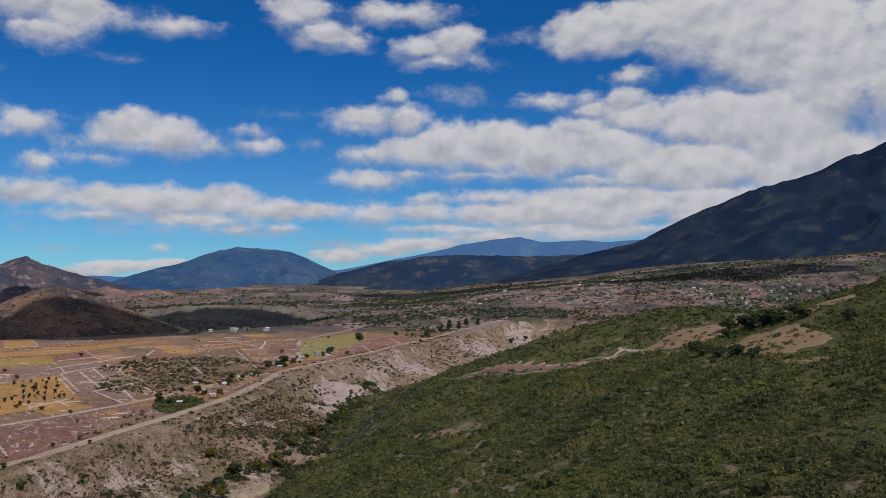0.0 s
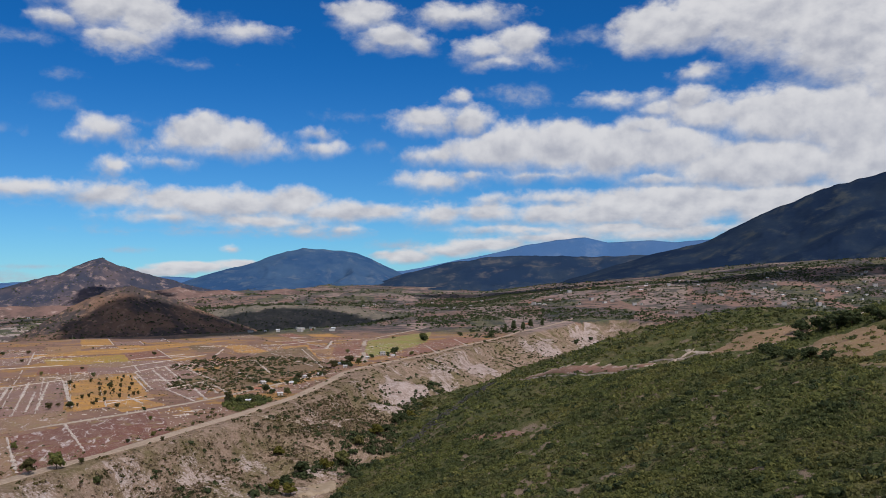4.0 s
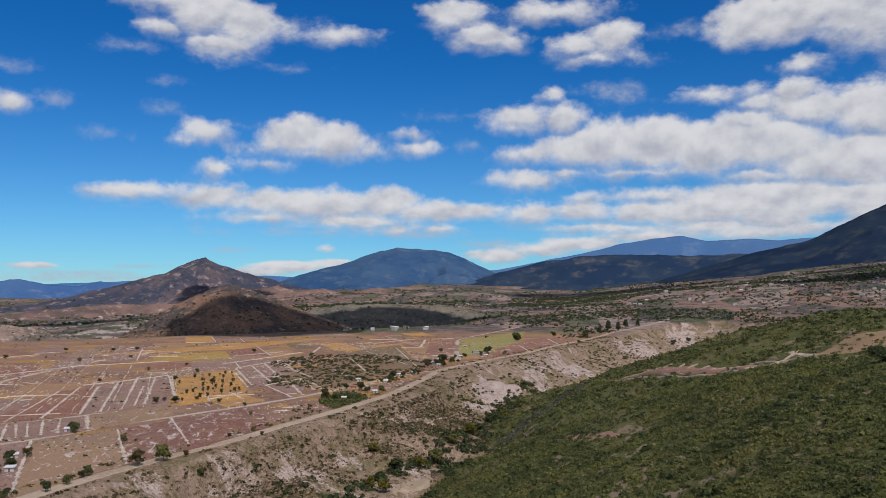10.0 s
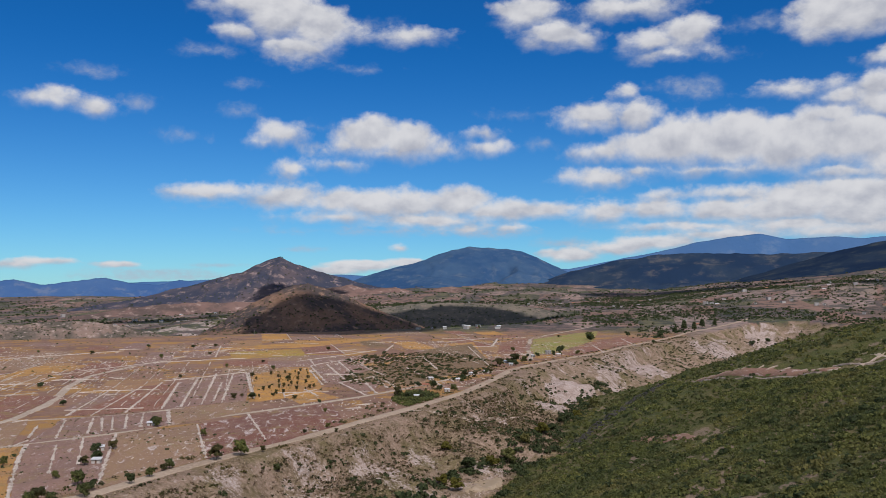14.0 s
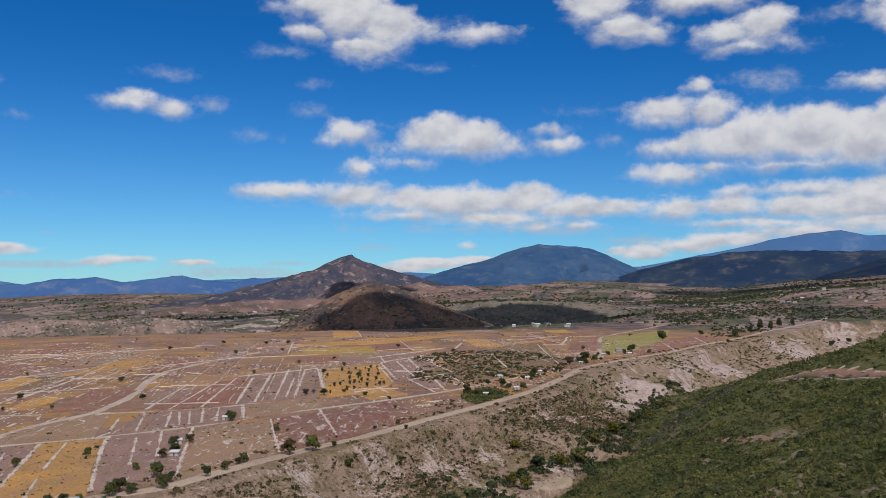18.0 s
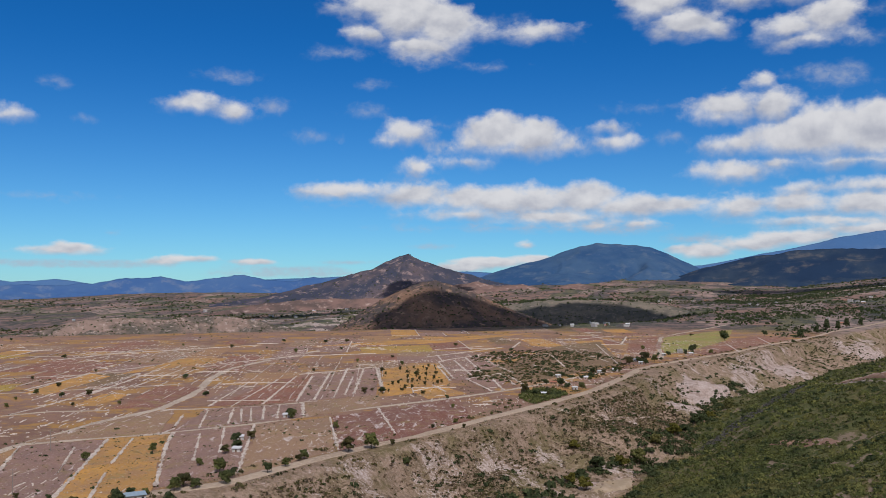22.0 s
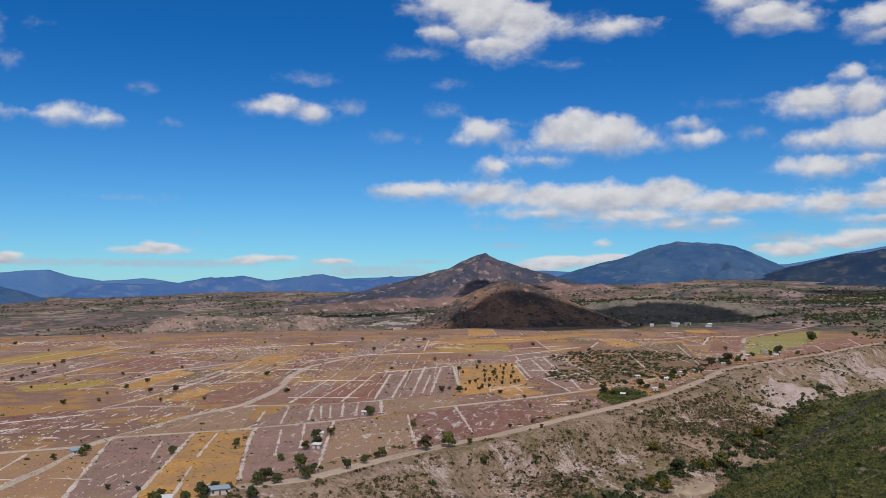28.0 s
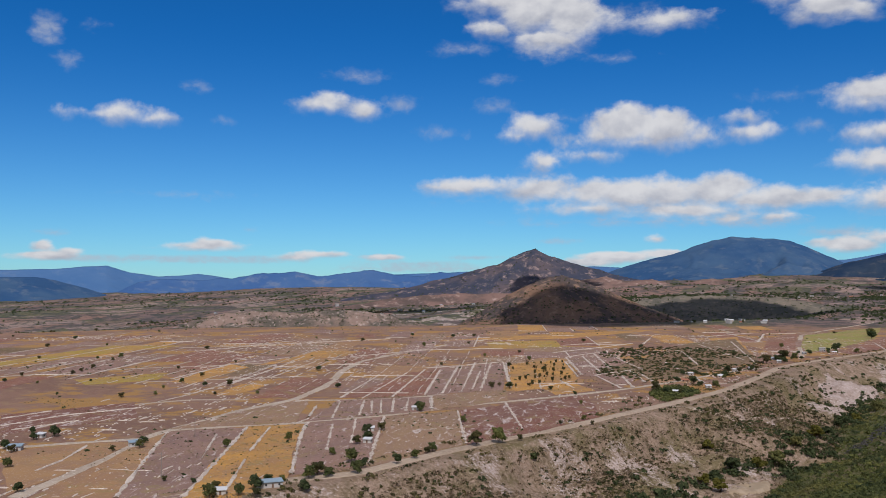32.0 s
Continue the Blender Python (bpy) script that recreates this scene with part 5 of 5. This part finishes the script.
TREES_1 = [(-209, 496, 3.1), (-644, 514, 5.3), (-628, 493, 3.6), (-652, 496, 3.2), (-561, 406, 4.0), (-582, 380, 3.6), (-429, 343, 3.9), (-422, 362, 3.2), (-444, 387, 2.6), (-457, 414, 4.0), (-474, 448, 3.8), (-430, 409, 3.8), (-419, 420, 5.0), (-392, 381, 2.8), (-527, 474, 3.2), (-365, 244, 3.7), (-348, 220, 3.2), (-268, 267, 4.1), (-256, 292, 4.5), (-205, 210, 4.5), (-199, 212, 3.4), (-308, 196, 4.2), (-269, 175, 4.1), (-300, 236, 2.9)]
TREES_2 = [(-775, 601, 3.2), (-374, 398, 2.8), (-526, 534, 2.9), (-514, 386, 2.5), (-533, 359, 2.5), (-206, 232, 2.8), (-230, 214, 1.8), (-241, 211, 1.9), (-175, 543, 7.3), (-164, 592, 6.3), (-152, 767, 9.0), (-144, 796, 11.4), (-138, 812, 7.4), (-113, 1190, 12.3), (-120, 936, 9.7), (-101, 925, 5.4), (-174, 952, 5.6), (-193, 830, 4.4), (-160, 401, 2.2), (-162, 446, 2.1), (-659, 799, 3.3), (-551, 804, 2.5), (-472, 331, 2.2), (-22, 1250, 13.7)]
TREES_3 = [(-4, 1340, 11.2), (10, 1408, 21.7), (25, 1407, 12.7), (38, 1463, 13.2), (58, 1481, 11.4), (-69, 1282, 7.4), (-109, 1150, 9.7), (110, 1420, 8.2), (136, 1456, 7.5), (-29, 1134, 4.4)]

rnd = random.Random(4)
for x, y, tall in TREES_0 + TREES_1 + TREES_2:
    plant(rnd.choice((0, 1, 2, 2)), x, y, max(2.0, tall * 0.85), wide=rnd.uniform(0.8, 1.05))
for x, y, tall in TREES_3:
    plant(3 if tall > 10 else 0, x, y, min(tall, 15.0))
# orchard on the ochre plot
for i in range(9):
    for j in range(5):
        at = Vector(ORCHARD[0]).lerp(Vector(ORCHARD[1]), (i + 0.5) / 9).lerp(Vector(ORCHARD[3]).lerp(Vector(ORCHARD[2]), (i + 0.5) / 9), (j + 0.5) / 5)
        if rnd.random() < 0.8:
            plant(1, at.x + rnd.uniform(-2.5, 2.5), at.y + rnd.uniform(-4, 4), rnd.uniform(2.0, 3.8), wide=0.6)
# oaks round the little fields on the spur
for x, y, tall in [(136, 420, 6.2), (137, 398, 6.8), (142, 392, 6.4), (146, 386, 6.6), (128, 398, 4.0), (110, 386, 4.6), (107, 364, 5.0), (110, 352, 4.4), (113, 340, 4.8), (115, 326, 4.0), (160, 400, 5.5), (152, 372, 4.5), (157, 340, 4.6)]:
    plant(0, x, y, tall, 0.3, 1.3)
# trees in the ravine
for x, y, tall in [(-108, 424, 6), (-104, 442, 7), (-95, 458, 6.5), (-120, 459, 5), (-89, 475, 7.5), (-76, 612, 7), (-80, 533, 7.5), (-62, 677, 7), (-100, 403, 6), (-84, 495, 6), (-78, 560, 6.5), (-70, 640, 6), (-110, 412, 5)]:
    plant(4 if int(x) % 5 == 0 else 2 if int(y) % 2 else 0, x, y, tall, 0.4, 1.1)
# a few more lone trees far out on the plateau
for i in range(36):
    a, d = radians(rnd.uniform(4, 60)), rnd.uniform(560, 1250)
    x, y = -math.sin(a) * d, math.cos(a) * d
    if float(side_of(np.array([x]), np.array([y]), FAR_EDGE)[0]) < -10 and float(side_of(np.array([x]), np.array([y]), RIM)[0]) > 25:
        plant(rnd.choice((0, 1, 1)), x, y, rnd.uniform(2.2, 4.2), wide=1.2)


# ---- houses ----
plaster_white = plain("white_plaster", (0.44, 0.42, 0.39), 0.85, 0.12, 1.5)
plaster_grey = plain("grey_block", (0.36, 0.34, 0.32), 0.9, 0.2, 1.2)
plaster_rose = plain("rose_plaster", (0.52, 0.36, 0.28), 0.9, 0.15, 1.2)
adobe = plain("adobe", (0.36, 0.25, 0.17), 0.95, 0.2, 1.5)
sheet_blue = plain("blue_grey_sheet_roof", (0.30, 0.38, 0.42), 0.45, 0.15, 0.8, 0.3)
sheet_pale = plain("pale_sheet_roof", (0.62, 0.62, 0.60), 0.5, 0.15, 0.8, 0.2)
tile_red = plain("red_tile_roof", (0.32, 0.14, 0.09), 0.9, 0.25, 1.5)
dark_glass = plain("dark_window", (0.03, 0.035, 0.04), 0.15, 0.2, 2.0)
door_paint = plain("brown_door", (0.16, 0.10, 0.07), 0.6, 0.2, 2.0)


def make_house(label, w, d, h, wall, roof, form="shed", storeys=1):
    """Walls, roof, door and windows; the front looks towards -y."""
    house = thing("house", label, "house", "houses")
    top = h * storeys
    bm = bmesh.new()
    box(bm, -w / 2, w / 2, -d / 2, d / 2, -0.6, h * storeys)
    if storeys > 1:
        box(bm, -w / 2 - 0.5, w / 2 + 0.1, -d / 2 - 0.6, -d / 2, h - 0.1, h + 0.1)
    if form == "shed":
        box(bm, -w / 2 + .02, w / 2 - .02, d / 2 - .2, d / 2 - .02, top, top + .62)
    part("wall", bm, wall, house)
    bm = bmesh.new()
    if form == "gable":
        for sgn in (-1, 1):
            a = [(-w / 2 - .4, sgn * (d / 2 + .5), top - .15), (w / 2 + .4, sgn * (d / 2 + .5), top - .15), (w / 2 + .4, 0, top + d * .22), (-w / 2 - .4, 0, top + d * .22)]
            low = [bm.verts.new(q) for q in a]
            high = [bm.verts.new((q[0], q[1], q[2] + .12)) for q in a]
            bm.faces.new(low), bm.faces.new(high)
            for i in range(4):
                bm.faces.new((low[i], low[(i + 1) % 4], high[(i + 1) % 4], high[i]))
        for sgn in (-1, 1):
            bm.faces.new([bm.verts.new(q) for q in ((sgn * w / 2, -d / 2, top), (sgn * w / 2, d / 2, top), (sgn * w / 2, 0, top + d * .21))])
    elif form == "flat":
        box(bm, -w / 2 - .2, w / 2 + .2, -d / 2 - .3, d / 2 + .2, top, top + .22)
        box(bm, -w / 2 - .05, -w / 2 + .15, -d / 2, d / 2, top + .22, top + .6)
        box(bm, w / 2 - .15, w / 2 + .05, -d / 2, d / 2, top + .22, top + .6)
    else:
        n = 14
        rows = [[], [], [], []]
        for i in range(n + 1):
            x0, e = -w / 2 - .4 + (w + .8) * i / n, 0.06 * (i % 2)
            for row, (yy, zz) in zip(rows, ((-d / 2 - .7, top), (-d / 2 - .7, top + .12), (d / 2 + .4, top + .82), (d / 2 + .4, top + .7))):
                row.append(bm.verts.new((x0, yy, zz + e)))
        for r, q in zip(rows, rows[1:] + rows[:1]):
            for i in range(n):
                bm.faces.new((r[i], r[i + 1], q[i + 1], q[i]))
        for i in (0, n):
            bm.faces.new([row[i] for row in rows])
    bmesh.ops.recalc_face_normals(bm, faces=bm.faces)
    part("roof", bm, roof, house)
    for level in range(storeys):
        n = max(1, int(w / 2.8))
        for i in range(n):
            cx = -w / 2 + w * (i + 0.5) / n
            if i == n // 2 and level == 0:
                bm = bmesh.new()
                box(bm, cx - .5, cx + .5, -d / 2 - .05, -d / 2 + .02, 0, 2.05)
                part("door", bm, door_paint, house)
                continue
            bm = bmesh.new()
            box(bm, cx - .6, cx + .6, -d / 2 - .04, -d / 2 + .02, h * level + .95, h * level + 2.1)
            frame_part = part("window", bm, plaster_white, house)
            bm = bmesh.new()
            box(bm, cx - .5, cx + .5, -d / 2 - .055, -d / 2 + .01, h * level + 1.03, h * level + 2.02)
            part("pane", bm, dark_glass, frame_part)
        bm = bmesh.new()
        box(bm, w / 2 - .02, w / 2 + .04, -.55, .55, h * level + .95, h * level + 2.05)
        part("window", bm, dark_glass, house)
    return house


HOUSES = [make_house("white plastered house with a blue-grey sheet roof", 8, 5.5, 2.7, plaster_white, sheet_blue),
          make_house("small white house with a pale sheet roof", 5, 4, 2.5, plaster_white, sheet_pale),
          make_house("grey two-storey block house with a flat roof", 8.4, 6, 2.7, plaster_grey, plaster_white, "flat", 2),
          make_house("adobe house with a red tile roof", 7, 5, 2.5, adobe, tile_red, "gable"),
          make_house("rose-plastered house with a pale roof", 6, 5, 2.6, plaster_rose, sheet_pale, "gable"),
          make_house("long white barn with a pale sheet roof", 20, 8, 3.5, plaster_white, sheet_pale),
          make_house("long low white farmhouse with a blue-grey roof", 13, 5, 2.8, plaster_white, sheet_blue)]


def settle(kind, x, y, turn=None, grow=1.0):
    rnd = random.Random(int(x * 3 + y * 11))
    turn = math.degrees(math.atan2(x, -y)) * -1 + rnd.uniform(-40, 40) if turn is None else turn
    return copy_thing(HOUSES[kind], pose(x, y, height(x, y), 0, 0, turn) @ Matrix.Scale(grow, 4))


for kind, x, y, turn in [(0, -302, 249, 60), (0, -336, 217, 40), (1, -240, 330, 35), (1, -224, 306, 20), (1, -258, 395, 30), (6, -205, 224, 52), (1, -211, 208, 40), (2, -132, 929, 10), (1, -141, 884, 30),
                         (0, -154, 808, 15), (1, -145, 783, 5), (1, -181, 645, 40), (1, -160, 537, 20), (1, -152, 709, 30), (1, -150, 575, 30), (4, -158, 640, 10), (5, -338, 1425, 20), (3, -315, 1404, 0),
                         (1, -384, 1379, 10), (1, -353, 240, 20), (1, -160, 690, 60), (3, -172, 600, 15), (4, -118, 905, 20)]:
    settle(kind, x, y, turn, 0.68)
    for j in range(2):
        plant((0, 1, 2, 0)[(int(x) + j) % 4], x + 5.5 * math.cos(j * 2.2 + x), y + 5.5 * math.sin(j * 2.2 + x), 3.2 + (int(y) + j * 3) % 4 * 0.5)
rnd = random.Random(11)


def village(n, turn, reach, rnd, big=1.0):
    for _ in range(n):
        a, d = radians(rnd.uniform(*turn)), rnd.uniform(*reach)
        x, y = -math.sin(a) * d, math.cos(a) * d
        settle(rnd.choice((0, 1, 1, 1, 3, 4, 4, 2)), x, y, None, rnd.uniform(0.9, 1.25) * big)


village(55, (-28, -16), (1500, 2300), rnd, 0.95)
village(26, (-17, -4), (1650, 2400), rnd, 0.95)
village(26, (-4, 14), (1500, 2500), rnd, 0.95)
village(10, (10, 17), (1420, 1500), rnd)
village(16, (28, 46), (1900, 2900), rnd, 1.3)
discard(HOUSES)
discard(TREE_KINDS)


# ---- poles along the tracks ----
pole_wood = plain("grey_pole", (0.24, 0.20, 0.17), 0.9, 0.2, 2.0)


def make_pole():
    pole = thing("utility_pole", "grey wooden utility pole with a crossarm", "pole", "utility poles")
    bm = bmesh.new()
    bmesh.ops.create_cone(bm, cap_ends=True, segments=8, radius1=0.17, radius2=0.11, depth=9.5, matrix=Matrix.Translation((0, 0, 4.25)))
    part("post", bm, pole_wood, pole)
    bm = bmesh.new()
    box(bm, -1.1, 1.1, 0.10, 0.22, 8.3, 8.45)
    part("crossarm", bm, pole_wood, pole)
    for cx in (-0.9, 0, 0.9):
        bm = bmesh.new()
        bmesh.ops.create_cone(bm, cap_ends=True, segments=8, radius1=0.07, radius2=0.05, depth=0.22, matrix=Matrix.Translation((cx, 0.16, 8.56)))
        part("insulator", bm, plaster_white, pole)
    return pole


POLES = [make_pole()]
for x, y in [(-246, 214), (-296, 276), (-590, 1160), (-520, 1210), (-470, 1250), (-415, 1290), (-360, 1330), (-305, 1370), (-200, 640), (-176, 700), (-160, 770)]:
    copy_thing(POLES[0], pose(x, y, height(x, y), 0, 0, 25))
discard(POLES)


# ---- unseen clouds added overhead for shade ----
cloud_white = plain("cloud", (0.85, 0.86, 0.88), 1.0, 0.05, 0.01)


def cloud(turn, reach, half_across, half_deep, seed, over=1500.0, ground=0.0):
    """A flat-based cloud, out of view, added in the sun's way so that its shade lies round that place."""
    a = radians(turn)
    at = Vector((-math.sin(a) * reach, math.cos(a) * reach, ground)) + sun_way * ((over - ground) / sun_way.z)
    n, m = 48, 12
    verts, faces = [], []
    for j in range(m + 1):
        lat = j / m * math.pi
        for i in range(n):
            lon = i / n * 2 * math.pi
            r = 1 + 0.22 * noise.fractal(Vector((math.cos(lon) * 1.6 + seed, math.sin(lon) * 1.6, j * 0.06)), 1.0, 2.0, 4)
            px, py = math.cos(lon) * math.sin(lat) * r * half_across, math.sin(lon) * math.sin(lat) * r * half_deep
            up = math.cos(lat) * min(half_across, half_deep) * (0.45 if lat < math.pi / 2 else 0.06) * r
            verts.append((px, py, up))
            if j < m:
                faces.append((j * n + i, j * n + (i + 1) % n, (j + 1) * n + (i + 1) % n, (j + 1) * n + i))
    ob = new("cloud", mesh_from("cloud", verts, faces, cloud_white, True))
    ob.matrix_world = Matrix.Translation(at) @ Matrix.Rotation(a, 4, "Z")
    return tagged(ob, "unseen flat-based cloud added overhead to shade the land", "cloud", "clouds overhead", "structure")


cloud(21.5, 1408, 156, 108, 1, ground=30)
cloud(13.2, 1740, 190, 140, 2, ground=15)
cloud(-5, 2750, 520, 130, 7, ground=70, over=1700)
cloud(-17, 2250, 300, 120, 8, ground=90, over=1700)
cloud(24.2, 3060, 150, 110, 10, ground=60, over=1700)
cloud(36, 2350, 330, 60, 11, ground=-20, over=1700)
